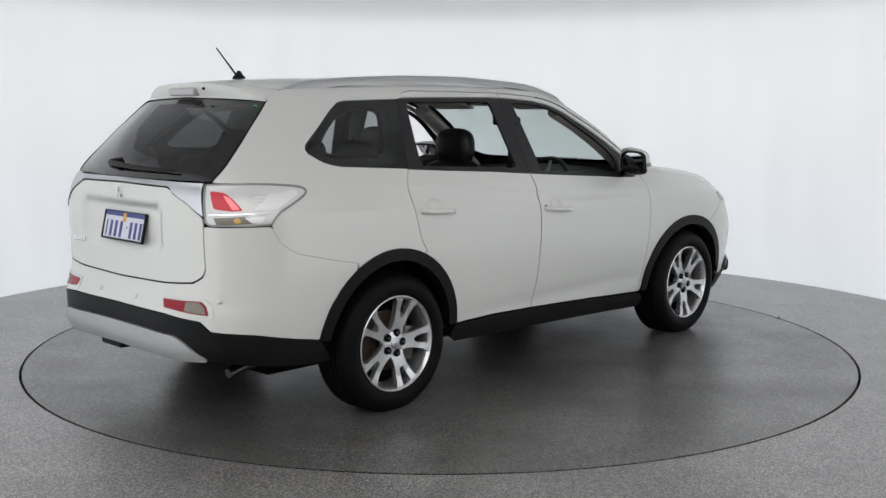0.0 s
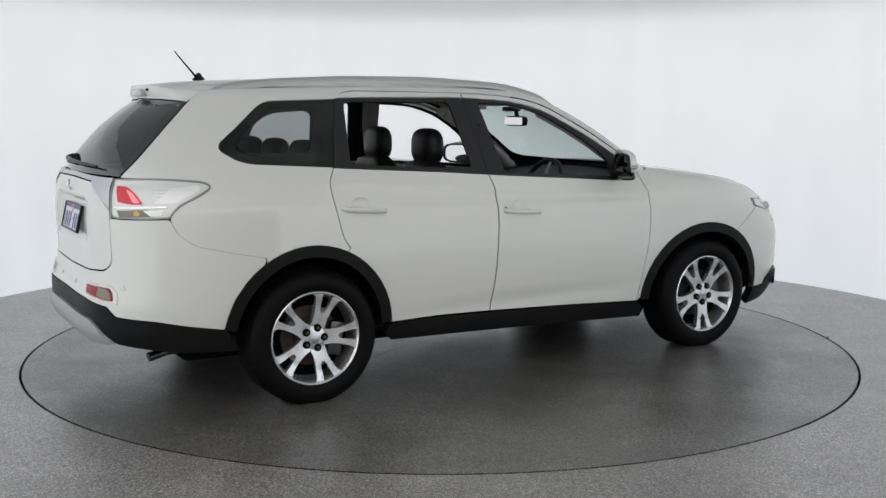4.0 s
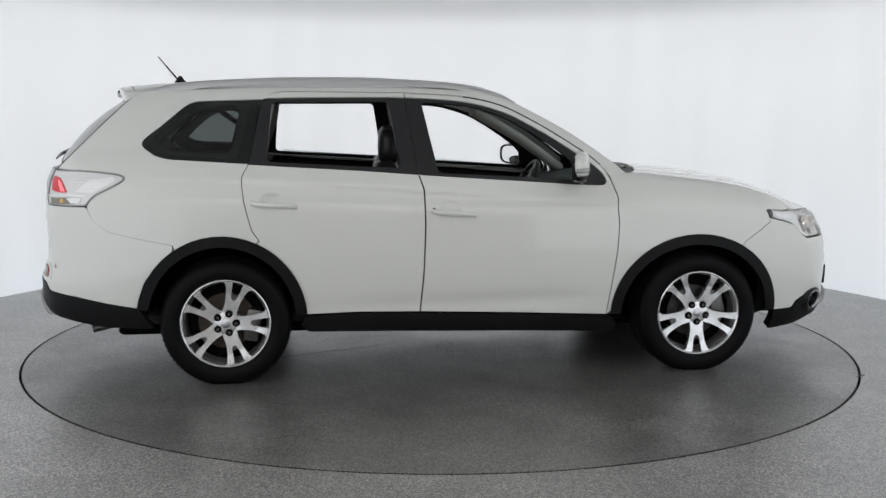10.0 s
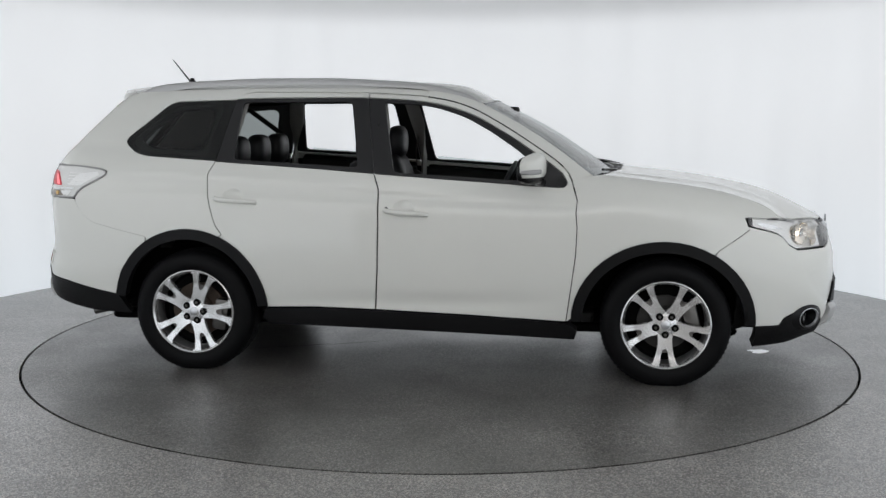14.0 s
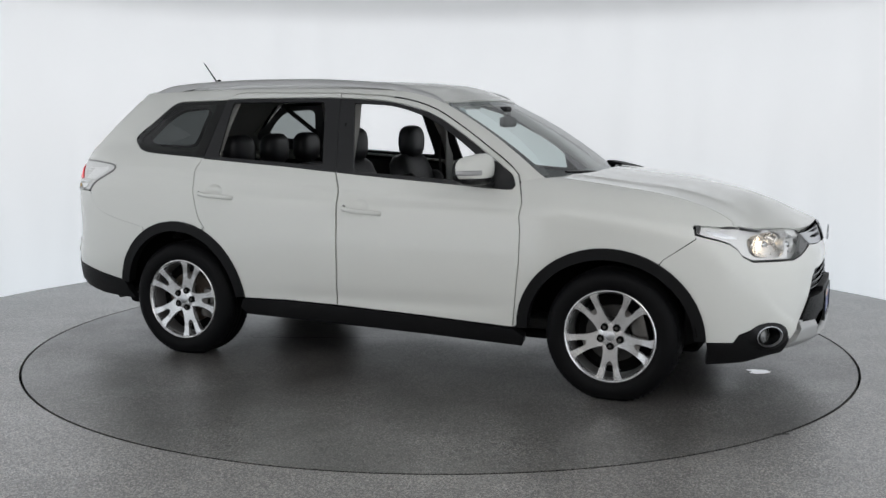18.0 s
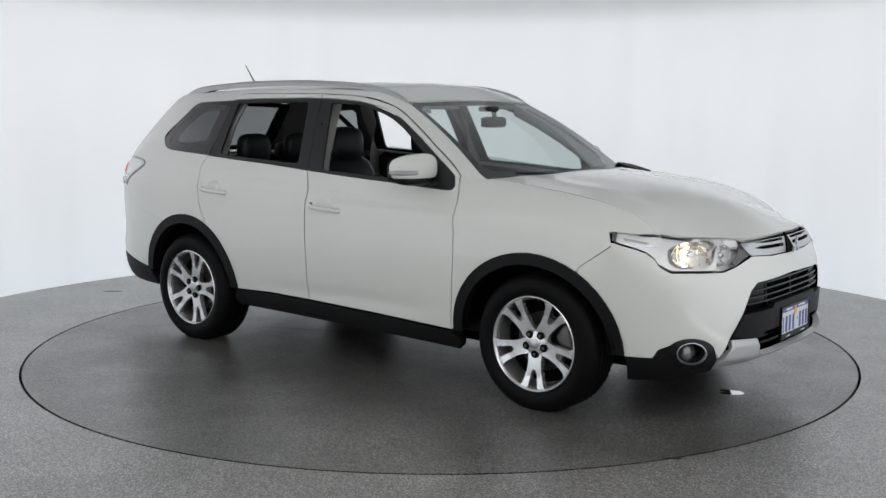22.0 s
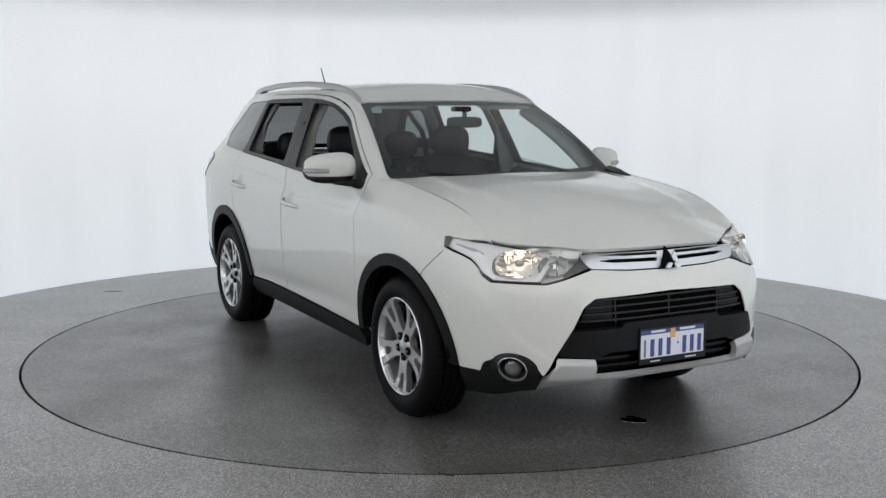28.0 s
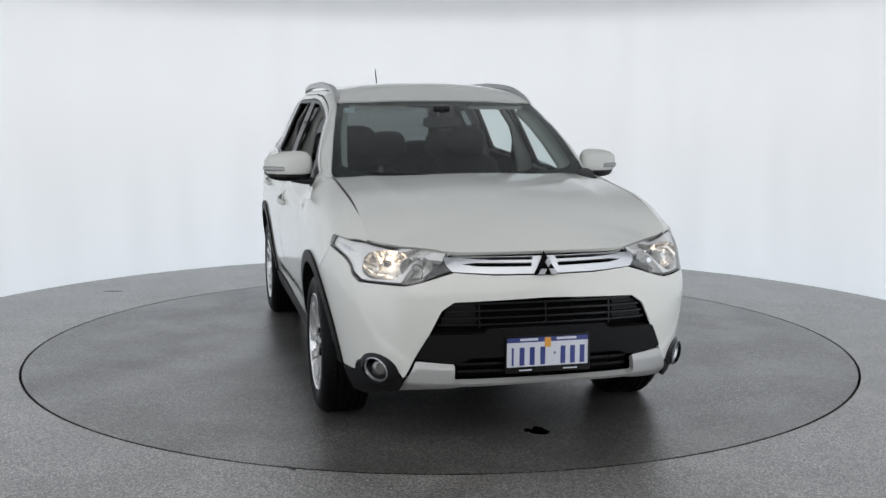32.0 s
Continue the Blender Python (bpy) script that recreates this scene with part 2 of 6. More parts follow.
def box(x0, x1, y0, y1, z0, z1, bevel=0.0, m=None, segments=2):
    bm = bmesh.new()
    bmesh.ops.create_cube(bm, size=1)
    for v in bm.verts:
        v.co = Vector(((x0 + x1) / 2 + v.co.x * (x1 - x0), (y0 + y1) / 2 + v.co.y * (y1 - y0), (z0 + z1) / 2 + v.co.z * (z1 - z0)))
    if bevel:
        bmesh.ops.bevel(bm, geom=bm.edges[:], offset=bevel, segments=segments, affect="EDGES", profile=0.5)
    if m is not None:
        bmesh.ops.transform(bm, matrix=m, verts=bm.verts)
    return bm


def lathe(profile, steps=48, m=None, closed=True):
    """Turn (radius, height) pairs about the y axis: height runs along -y."""
    bm = bmesh.new()
    rings = [[bm.verts.new((r * math.cos(2 * math.pi * k / steps), -h, r * math.sin(2 * math.pi * k / steps))) for k in range(steps)] for r, h in profile]
    for a, b in zip(rings, rings[1:]):
        for k in range(steps):
            j = (k + 1) % steps
            bm.faces.new((a[k], a[j], b[j], b[k]))
    bmesh.ops.remove_doubles(bm, verts=bm.verts, dist=1e-5)
    bmesh.ops.recalc_face_normals(bm, faces=bm.faces)
    if m is not None:
        bmesh.ops.transform(bm, matrix=m, verts=bm.verts)
    return bm


def tube(points, radius, sides=10, taper=None, flat=1.0):
    """A round bar along points."""
    bm = bmesh.new()
    pts = [Vector(p) for p in points]
    rings = []
    for i, p in enumerate(pts):
        d = (pts[min(i + 1, len(pts) - 1)] - pts[max(i - 1, 0)]).normalized()
        a = d.cross(Vector((0, 0, 1)) if abs(d.z) < 0.95 else Vector((1, 0, 0))).normalized()
        b = a.cross(d)
        r = radius * (1 if taper is None else 1 + (taper - 1) * i / (len(pts) - 1))
        rings.append([bm.verts.new(p + a * r * math.cos(2 * math.pi * k / sides) + b * r * flat * math.sin(2 * math.pi * k / sides)) for k in range(sides)])
    for a, b in zip(rings, rings[1:]):
        for k in range(sides):
            j = (k + 1) % sides
            bm.faces.new((a[k], a[j], b[j], b[k]))
    bm.faces.new(rings[0][::-1])
    bm.faces.new(rings[-1])
    bmesh.ops.recalc_face_normals(bm, faces=bm.faces)
    return bm


def rounded(points, r=0.0, step=0.02):
    """A closed outline with its corners rounded and its edges cut into short steps."""
    pts = [np.array(p, float) for p in points]
    out, n = [], len(points)
    for i in range(n):
        p, a, b = pts[i], pts[i - 1], pts[(i + 1) % n]
        la, lb = np.linalg.norm(a - p), np.linalg.norm(b - p)
        k = min(r, la * 0.45, lb * 0.45)
        if k > 1e-4:
            s, e = p + (a - p) / la * k, p + (b - p) / lb * k
            out += [(1 - t) ** 2 * s + 2 * t * (1 - t) * p + t * t * e for t in (0, 0.25, 0.5, 0.75, 1)]
        else:
            out.append(p)
    fine = []
    for p, q in zip(out, out[1:] + out[:1]):
        k = max(1, int(np.linalg.norm(q - p) / step))
        fine += [p + (q - p) * j / k for j in range(k)]
    return fine


def inside(px, py, poly):
    """Which points lie in a closed outline."""
    poly = np.array(poly)
    res = np.zeros(len(px), bool)
    for (x0, y0), (x1, y1) in zip(poly, np.roll(poly, -1, 0)):
        hit = (y0 > py) != (y1 > py)
        res ^= hit & (px < (x1 - x0) * (py - y0) / (y1 - y0 + 1e-15) + x0)
    return res


def far_from(px, py, poly, gap):
    poly = np.array(poly)
    d = np.full(len(px), 9.0)
    for x0, y0 in poly:
        d = np.minimum(d, np.hypot(px - x0, py - y0))
    return d > gap


def triangles(outer, holes, res):
    from mathutils.geometry import delaunay_2d_cdt
    loops = [outer, *holes]
    verts, edges, spans = [], [], []
    for lp in loops:
        s = len(verts)
        verts += [Vector(p) for p in lp]
        edges += [(s + i, s + (i + 1) % len(lp)) for i in range(len(lp))]
    o = np.array(outer)
    gx, gy = np.meshgrid(np.arange(o[:, 0].min(), o[:, 0].max(), res), np.arange(o[:, 1].min(), o[:, 1].max(), res))
    gx, gy = gx.ravel(), gy.ravel()
    keep = inside(gx, gy, outer)
    for h in holes:
        keep &= ~inside(gx, gy, h)
    gx, gy = gx[keep], gy[keep]
    for lp in loops:
        k = far_from(gx, gy, lp, res * 0.55)
        gx, gy = gx[k], gy[k]
    verts += [Vector(p) for p in zip(gx, gy)]
    co, ed, fa, *_ = delaunay_2d_cdt(verts, edges, [], 1, 1e-6)
    pts = np.array([tuple(c) for c in co])
    tri = [tuple(f) for f in fa]
    mid = np.array([pts[list(f)].mean(0) for f in tri])
    ok = inside(mid[:, 0], mid[:, 1], outer)
    for h in holes:
        ok &= ~inside(mid[:, 0], mid[:, 1], h)
    return pts, [f for f, k in zip(tri, ok) if k]


def sheet(name, surface, outer, holes, mat, parent, label="", lift=0.0, deep=0.014, res=0.045, flip=True):
    """A panel cut out of a surface (a function of two coordinates), with smooth normals and edges turned in by deep."""
    pts, tri = triangles(outer, holes, res)
    e = 1e-3
    p0 = surface(pts[:, 0], pts[:, 1])
    du = surface(pts[:, 0] + e, pts[:, 1]) - surface(pts[:, 0] - e, pts[:, 1])
    dv = surface(pts[:, 0], pts[:, 1] + e) - surface(pts[:, 0], pts[:, 1] - e)
    nn = np.cross(dv, du) if flip else np.cross(du, dv)
    nn /= np.linalg.norm(nn, axis=1)[:, None] + 1e-12
    p0 = p0 + nn * lift
    faces = [f[::-1] if flip else f for f in tri]
    count = collections.Counter()
    for f in faces:
        for a, b in zip(f, f[1:] + f[:1]):
            count[(a, b)] += 1
    rim = [(a, b) for (a, b) in count if (b, a) not in count]
    edge_ids = sorted({i for ab in rim for i in ab})
    n0 = len(p0)
    top = {v: n0 + k for k, v in enumerate(edge_ids)}
    low = {v: n0 + len(edge_ids) + k for k, v in enumerate(edge_ids)}
    verts = np.concatenate([p0, p0[edge_ids], p0[edge_ids] - nn[edge_ids] * deep])
    allf = list(faces) + [(top[b], top[a], low[a], low[b]) for a, b in rim]
    ob = object_of(name, verts, allf, mat, parent, label)
    side_n = np.zeros((len(edge_ids), 3))
    for a, b in rim:
        q = np.cross(p0[b] - p0[a], nn[a])
        for v in (a, b):
            side_n[top[v] - n0] += q
    side_n /= np.linalg.norm(side_n, axis=1)[:, None] + 1e-12
    ob.data.normals_split_custom_set_from_vertices([tuple(v) for v in np.concatenate([nn, side_n, side_n])])
    return ob


def shrunk(poly, d):
    """A closed outline drawn in by d on all sides."""
    p = np.array(poly)
    area = 0.5 * np.sum(p[:, 0] * np.roll(p[:, 1], -1) - np.roll(p[:, 0], -1) * p[:, 1])
    t = np.roll(p, -1, 0) - np.roll(p, 1, 0)
    t /= np.linalg.norm(t, axis=1)[:, None] + 1e-12
    nrm = np.stack([-t[:, 1], t[:, 0]], 1) * (1 if area > 0 else -1)
    return [tuple(v) for v in p + nrm * d]


# ---- the booth ----
def ring_wall(name, radius, z0, z1, mat, a0, a1, steps=180, thick=0.04):
    verts, faces = [], []
    for k in range(steps + 1):
        a = radians(a0 + (a1 - a0) * k / steps)
        for r in (radius, radius + thick):
            for z in (z0, z1):
                verts.append((r * math.cos(a), r * math.sin(a), z))
    for k in range(steps):
        i, j = 4 * k, 4 * k + 4
        faces += [(i, i + 1, j + 1, j), (i + 2, j + 2, j + 3, i + 3), (i + 1, i + 3, j + 3, j + 1), (i, j, j + 2, i + 2)]
    faces += [(0, 2, 3, 1), (4 * steps, 4 * steps + 1, 4 * steps + 3, 4 * steps + 2)]
    return object_of(name, verts, faces, mat)


def annulus(name, r0, r1, z, mat, steps=256, deep=0.0):
    bm = bmesh.new()
    def loop(r, h):
        return [bm.verts.new((r * math.cos(2 * math.pi * k / steps), r * math.sin(2 * math.pi * k / steps), h)) for k in range(steps)]
    loops = [loop(r0, z - deep), loop(r0, z), loop(r1, z)] if r0 > 0 else [loop(r1, z - deep), loop(r1, z)]
    for a, b in zip(loops, loops[1:]):
        for k in range(steps):
            j = (k + 1) % steps
            bm.faces.new((a[k], b[k], b[j], a[j]))
    if r0 <= 0:
        bm.faces.new(loops[-1])
    bmesh.ops.recalc_face_normals(bm, faces=bm.faces)
    return part(name, bm, mat)


def build_booth():
    floor = annulus("floor", TABLE_R + 0.015, 14.0, 0.0, FLOOR, deep=0.04)
    for f in floor.data.polygons:
        f.use_smooth = False
    tagged(floor, "grey speckled ground concrete floor round the turntable", kind="structure")
    # near-black disc puts the shade of the gap into a colour
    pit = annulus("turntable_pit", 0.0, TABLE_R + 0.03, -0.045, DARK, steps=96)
    tagged(pit, "near-black disc under the turntable gap, its shade put into the colour", kind="structure")
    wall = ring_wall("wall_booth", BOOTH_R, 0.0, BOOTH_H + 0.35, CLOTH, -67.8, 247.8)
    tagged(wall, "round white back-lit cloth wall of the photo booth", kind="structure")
    # unseen glowing header, added to light the car from the camera side
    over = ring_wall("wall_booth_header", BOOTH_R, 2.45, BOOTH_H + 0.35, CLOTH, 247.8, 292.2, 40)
    tagged(over, "unseen white back-lit cloth added over the entrance of the booth", kind="structure")
    ceil = annulus("ceiling", 0.0, BOOTH_R + 0.04, BOOTH_H + 0.36, PLAIN, steps=128, deep=-0.03)
    tagged(ceil, "plain white ceiling of the booth", kind="structure")
    lamp = annulus("ceiling_lamp", 0.0, 2.3, BOOTH_H + 0.30, CEILING_CLOTH, steps=96, deep=-0.05)
    tagged(lamp, "large round glowing cloth lamp under the booth ceiling", "ceiling lamp")
    # unseen hall closing the scene; its pale paint bounces light to the car
    for name, dims in (("wall_hall_front", (-14, 14, -14.2, -14, 0, 4)), ("wall_hall_back", (-14, 14, 14, 14.2, 0, 4)),
                       ("wall_hall_side_a", (-14.2, -14, -14.2, 14.2, 0, 4)), ("wall_hall_side_b", (14, 14.2, -14.2, 14.2, 0, 4))):
        tagged(part(name, box(*dims), HALL), "unseen pale wall of the hall, added round the booth", kind="structure")
    # wide glowing panel, added out of view to light the car's near side
    panel = part("hall_lamp", box(-6.5, 6.5, -13.8, -5.5, 3.93, 3.99, 0.01), HALL_FILL)
    tagged(panel, "unseen wide glowing panel added in the hall to light the car", "ceiling lamp")
    tagged(part("ceiling_hall", box(-14.2, 14.2, -14.2, 14.2, 4, 4.2), HALL), "unseen pale ceiling of the hall, added round the booth", kind="structure")


build_booth()
turntable = annulus("turntable", 0.0, TABLE_R, 0.0, DISC, deep=0.04)
for f in turntable.data.polygons:
    f.use_smooth = False
# near-black strip along the disc's edge, darkening the gap line
edge_strip = annulus("edge_strip", TABLE_R - 0.004, TABLE_R + 0.003, -0.002, DARK, deep=0.03)
edge_strip.parent = turntable
tagged(turntable, "round grey worn concrete turntable disc flush with the floor", "turntable")


def flat_strip(name, points, width, mat, parent, label):
    """A thin dark line or smear lying on the ground, thinning towards its ends."""
    bm = bmesh.new()
    n = len(points)
    rows = []
    for i, (x, y) in enumerate(points):
        a, b = points[max(i - 1, 0)], points[min(i + 1, n - 1)]
        d = Vector((b[0] - a[0], b[1] - a[1], 0)).normalized()
        w = width * (0.25 + 0.75 * math.sin(math.pi * (i + 0.5) / n)) / 2
        rows.append([bm.verts.new((x - d.y * w, y + d.x * w, 0.0011)), bm.verts.new((x + d.y * w, y - d.x * w, 0.0011))])
    for p, q in zip(rows, rows[1:]):
        bm.faces.new((p[0], p[1], q[1], q[0]))
    bmesh.ops.recalc_face_normals(bm, faces=bm.faces)
    return part(name, bm, mat, parent, label)


def wander(x0, y0, x1, y1, steps, swing, seed):
    """Points along a line that strays a little."""
    rng = random.Random(seed)
    return [(x0 + (x1 - x0) * k / steps + rng.uniform(-swing, swing), y0 + (y1 - y0) * k / steps + rng.uniform(-swing, swing)) for k in range(steps + 1)]


flat_strip("crack", wander(-1.22, -0.45, -0.30, -0.07, 16, 0.008, 3), 0.007, DARK, turntable, "thin dark crack in the disc")
flat_strip("scuff_mark", wander(-2.78, 1.80, -2.62, 1.83, 6, 0.006, 5), 0.045, STAIN, bpy.data.objects["floor"], "small dark scuff on the floor")
flat_strip("scuff_mark", wander(2.22, -1.24, 2.29, -1.20, 4, 0.004, 6), 0.025, STAIN, turntable, "small dark scuff near the rim")
def curve(xs, ys):
    """A smooth curve through a few knots, as a function of an array."""
    xs, ys = np.array(xs, float), np.array(ys, float)
    d = np.diff(ys) / np.diff(xs)
    m = np.concatenate([[d[0]], np.where(d[1:] * d[:-1] > 0, 2 * d[1:] * d[:-1] / (d[1:] + d[:-1] + 1e-12), 0.0), [d[-1]]])
    def at(x):
        x = np.clip(np.asarray(x, float), xs[0], xs[-1])
        i = np.clip(np.searchsorted(xs, x) - 1, 0, len(xs) - 2)
        h = xs[i + 1] - xs[i]
        t = (x - xs[i]) / h
        return ((1 + 2 * t) * (1 - t) ** 2 * ys[i] + t * (1 - t) ** 2 * h * m[i]
                + t * t * (3 - 2 * t) * ys[i + 1] + t * t * (t - 1) * h * m[i + 1])
    return at

# half width by height, ends by height, and the heights of the roof seam and of the hood seam by length
half_width = curve([0.16, 0.24, 0.32, 0.40, 0.52, 0.66, 0.80, 0.92, 0.985, 1.03, 1.09, 1.16, 1.30, 1.45, 1.55, 1.60, 1.64],
                   [0.76, 0.805, 0.835, 0.852, 0.870, 0.886, 0.894, 0.893, 0.887, 0.872, 0.856, 0.826, 0.765, 0.696, 0.645, 0.598, 0.53])
front_end = curve([0.16, 0.24, 0.32, 0.40, 0.57, 0.70, 0.80, 0.87, 0.92, 1.0], [2.16, 2.255, 2.305, 2.315, 2.320, 2.312, 2.288, 2.262, 2.225, 2.10])
rear_end = curve([0.24, 0.34, 0.44, 0.56, 0.63, 0.75, 0.95, 1.10, 1.16, 1.22, 1.36, 1.50, 1.56, 1.62],
                 [2.22, 2.34, 2.385, 2.385, 2.36, 2.345, 2.35, 2.335, 2.310, 2.258, 2.152, 2.018, 1.945, 1.90])
roof_seam = curve([-1.95, -1.74, -1.42, -0.9, -0.4, 0.0, 0.2, 0.33], [1.575, 1.594, 1.606, 1.617, 1.617, 1.603, 1.572, 1.53])
hood_seam = curve([0.80, 1.0, 1.15, 1.3, 1.45, 1.6, 1.73, 1.83, 1.91, 1.955, 2.1], [1.142, 1.140, 1.126, 1.108, 1.089, 1.064, 1.030, 0.994, 0.950, 0.916, 0.872])
SEAM_Y, ROLL = 0.72, 0.23
swept = curve([0.7, 1.90, 1.96, 2.02, 2.11, 2.18, 2.25, 2.32], [0.668, 0.680, 0.667, 0.603, 0.505, 0.42, 0.32, 0.2])


crease_line = curve([-1.83, -1.52, -1.226, -0.656, -0.16, 0.34, 0.80, 1.16], [1.118, 1.121, 1.110, 1.074, 1.035, 1.005, 0.986, 0.966])


# how boxy the tail is in plan, by height
tail_round, tail_side = curve([1.16, 1.30, 1.60], [4.6, 1.5, 1.5]), curve([1.16, 1.30, 1.60], [5.0, 11.0, 11.0])


def width_at(x, z):
    """Half width of the body at length x and height z: tumblehome above the belt, a rolled shoulder along the hood."""
    crease = (0.05 + 0.060 * np.clip(x, -1.3, 1.0)) * np.exp(-((z - 1.03) / 0.09) ** 2) * 0.8
    z0 = z
    z = np.where(z < 1.3, z + crease, z)
    zz = np.where(z > 1.09, 1.09 + (z - 1.09) * 0.51 / (roof_seam(x) - 1.09), z)
    fore = np.clip((x - 0.18) / 0.42, 0, 1)
    fore = fore * fore * (3 - 2 * fore)
    w = half_width(zz + (z - zz) * fore) - 0.010 * np.exp(-((z - 0.43 - 0.02 * x) / 0.05) ** 2) * np.exp(-(x / 0.75) ** 4)
    z = z0
    # the glasshouse narrows towards the windscreen
    tx, tz = np.clip((x - 0.0) / 0.75, 0, 1), np.clip((z - 0.96) / 0.16, 0, 1)
    w = w - 0.034 * tx * tx * (3 - 2 * tx) * tz * tz * (3 - 2 * tz) * np.clip((1.62 - z) / 0.12, 0, 1)
    # a crisp shoulder line from the tail lamp to the fender: the skin steps in below it and comes out again
    d = crease_line(x) - z
    w = w - 0.0085 * np.exp(-np.maximum(d, 0) / 0.08) / (1 + np.exp(-np.clip(d / 0.0065, -30, 30))) * np.clip((x + 1.95) / 0.25, 0, 1) * np.clip((1.15 - x) / 0.5, 0, 1)
    top = hood_seam(x)
    low = top - ROLL
    k = np.clip((z - low) / (ROLL / 0.971), 0, 1)
    base = half_width(np.minimum(z, low))
    sf = np.clip((x - 1) / (front_end(z) - 1), 0, 0.97)
    plan = (1 - sf ** 4.2) ** (1 / 3.4)
    over = np.maximum(base - swept(x) / plan, 0)
    rolled = base - over * (1 - (1 - k ** 2.4) ** 0.5)
    mix = np.clip((x - 0.64) / 0.48, 0, 1)
    mix = mix * mix * (3 - 2 * mix)
    return w * (1 - mix) + rolled * mix


# round the plan: the place along the waist runs from the middle of the nose (0) by the flank to the middle of the tail
_t = np.linspace(0, 1, 900)
_phi = math.pi / 2 * _t ** 3 / (_t ** 3 + (1 - _t) ** 3)
_fx, _fy = 1 + 1.31 * np.cos(_phi) ** (2 / 4.2), 0.89 * np.sin(_phi) ** (2 / 3.4)
_rx, _ry = 1 + 1.35 * np.cos(_phi) ** (2 / 4.6), 0.89 * np.sin(_phi) ** (2 / 5)
_fu = np.concatenate([[0], np.cumsum(np.hypot(np.diff(_fx), np.diff(_fy)))])
_ru = np.concatenate([[0], np.cumsum(np.hypot(np.diff(_rx), np.diff(_ry)))])
NOSE, TAIL = _fu[-1], _ru[-1]
FULL = NOSE + 2.0 + TAIL


def skin(u, z):
    """The body's outer surface: u along the waist (positive on the driver's side), z up."""
    u, z = np.asarray(u, float), np.asarray(z, float)
    side = np.where(u < 0, 1.0, -1.0)
    a = np.abs(u)
    side = np.where(a > FULL, -side, side)
    a = np.where(a > FULL, 2 * FULL - a, a)
    pf = np.interp(a, _fu, _phi)
    pr = np.interp(FULL - a, _ru, _phi)
    xf = 1 + (front_end(z) - 1) * np.cos(pf) ** (2 / 4.2)
    xr = -1 - (rear_end(z) - 1) * np.cos(pr) ** (2 / 4.6)
    kr = np.maximum(1 - (np.cos(pr) ** 2) ** (tail_round(z) / 4.6), 0) ** (1 / tail_side(z))
    x = np.where(a < NOSE, xf, np.where(a > NOSE + 2, xr, 1 - (a - NOSE)))
    k = np.where(a < NOSE, np.sin(pf) ** (2 / 3.4), np.where(a > NOSE + 2, kr, 1.0))
    return np.stack([x, side * k * width_at(x, z), z], -1)


def along(x, z):
    """The place along the waist of the flank at length x and height z."""
    x, z = np.asarray(x, float), np.asarray(z, float)
    sf = np.clip((x - 1) / (front_end(z) - 1), 0, 1)
    sr = np.clip((-x - 1) / (rear_end(z) - 1), 0, 1)
    return np.where(x > 1, np.interp(np.arccos(sf ** 2.1), _phi, _fu),
                    np.where(x < -1, FULL - np.interp(np.arccos(sr ** 2.3), _phi, _ru), NOSE + 1 - x))


def lifted(x, z):
    """Fender coordinate for a height: it runs on evenly over the rolled shoulder, where the height hardly grows."""
    x, z = np.asarray(x, float), np.asarray(z, float)
    low = hood_seam(x) - ROLL
    k = np.clip((z - low) / (ROLL / 0.971), 0, 1)
    return np.where(z > low, low + 0.237 * np.arcsin(np.minimum(k, 0.9999)), z)


def fender_skin(u, v):
    """The flank with the shoulder spread out evenly."""
    u, v = np.asarray(u, float), np.asarray(v, float)
    z = v
    for _ in range(10):
        x = skin(u, z)[..., 0]
        low = hood_seam(x) - ROLL
        z = np.where(v > low, low + ROLL / 0.971 * np.sin(np.clip((v - low) / 0.237, 0, math.pi / 2)), v)
    return skin(u, z)
# ---- the car: an Empty at its base that carries all parts ----
car = new("car")
tagged(car, "white family SUV with black cladding and lit headlamps", "car")

FRONT_ARCH, REAR_ARCH = (1.318, 0.345, 0.492, 0.452), (-1.352, 0.345, 0.456, 0.474)


def arch(which, a0, a1, grow=0.0, steps=22):
    """Points on a wheel arch's edge, by the angle from the front over the top."""
    cx, cz, rx, rz = which
    return [(cx + (rx + grow) * math.cos(radians(a0 + (a1 - a0) * k / steps)), cz + (rz + grow) * math.sin(radians(a0 + (a1 - a0) * k / steps))) for k in range(steps + 1)]


def flank(points):
    """Outline on the flank: (length, height) to (place along the waist, height)."""
    return [(float(along(x, z)), z) for x, z in points]


def mirrored(points):
    return [(-u, z) for u, z in points][::-1]


def both(name, outline, holes, mat, parents, label="", r=0.004, gap=0.0025, hole_r=0.03, surface=None, **more):
    """The same flank panel on the driver's and on the other side."""
    made = []
    for k, parent in enumerate(parents):
        o = shrunk(rounded(outline, r), gap)
        hs = [rounded(h, hole_r) for h in holes]
        if k:
            o, hs = mirrored(o), [mirrored(h) for h in hs]
        made.append(sheet(name, surface or skin, o, hs, mat, parent, label, **more))
    return made


def across(half):
    """A full outline over the nose from its half: places along the waist, from the middle outwards and back."""
    return half + [(-u, z) for u, z in half[::-1] if u > 1e-6]


def over_tail(half):
    """The same over the tail, where the half is given by the distance from the middle."""
    a = [(FULL - d, z) for d, z in half]
    return a + [(2 * FULL - u, z) for u, z in a[::-1] if u < FULL - 1e-6]


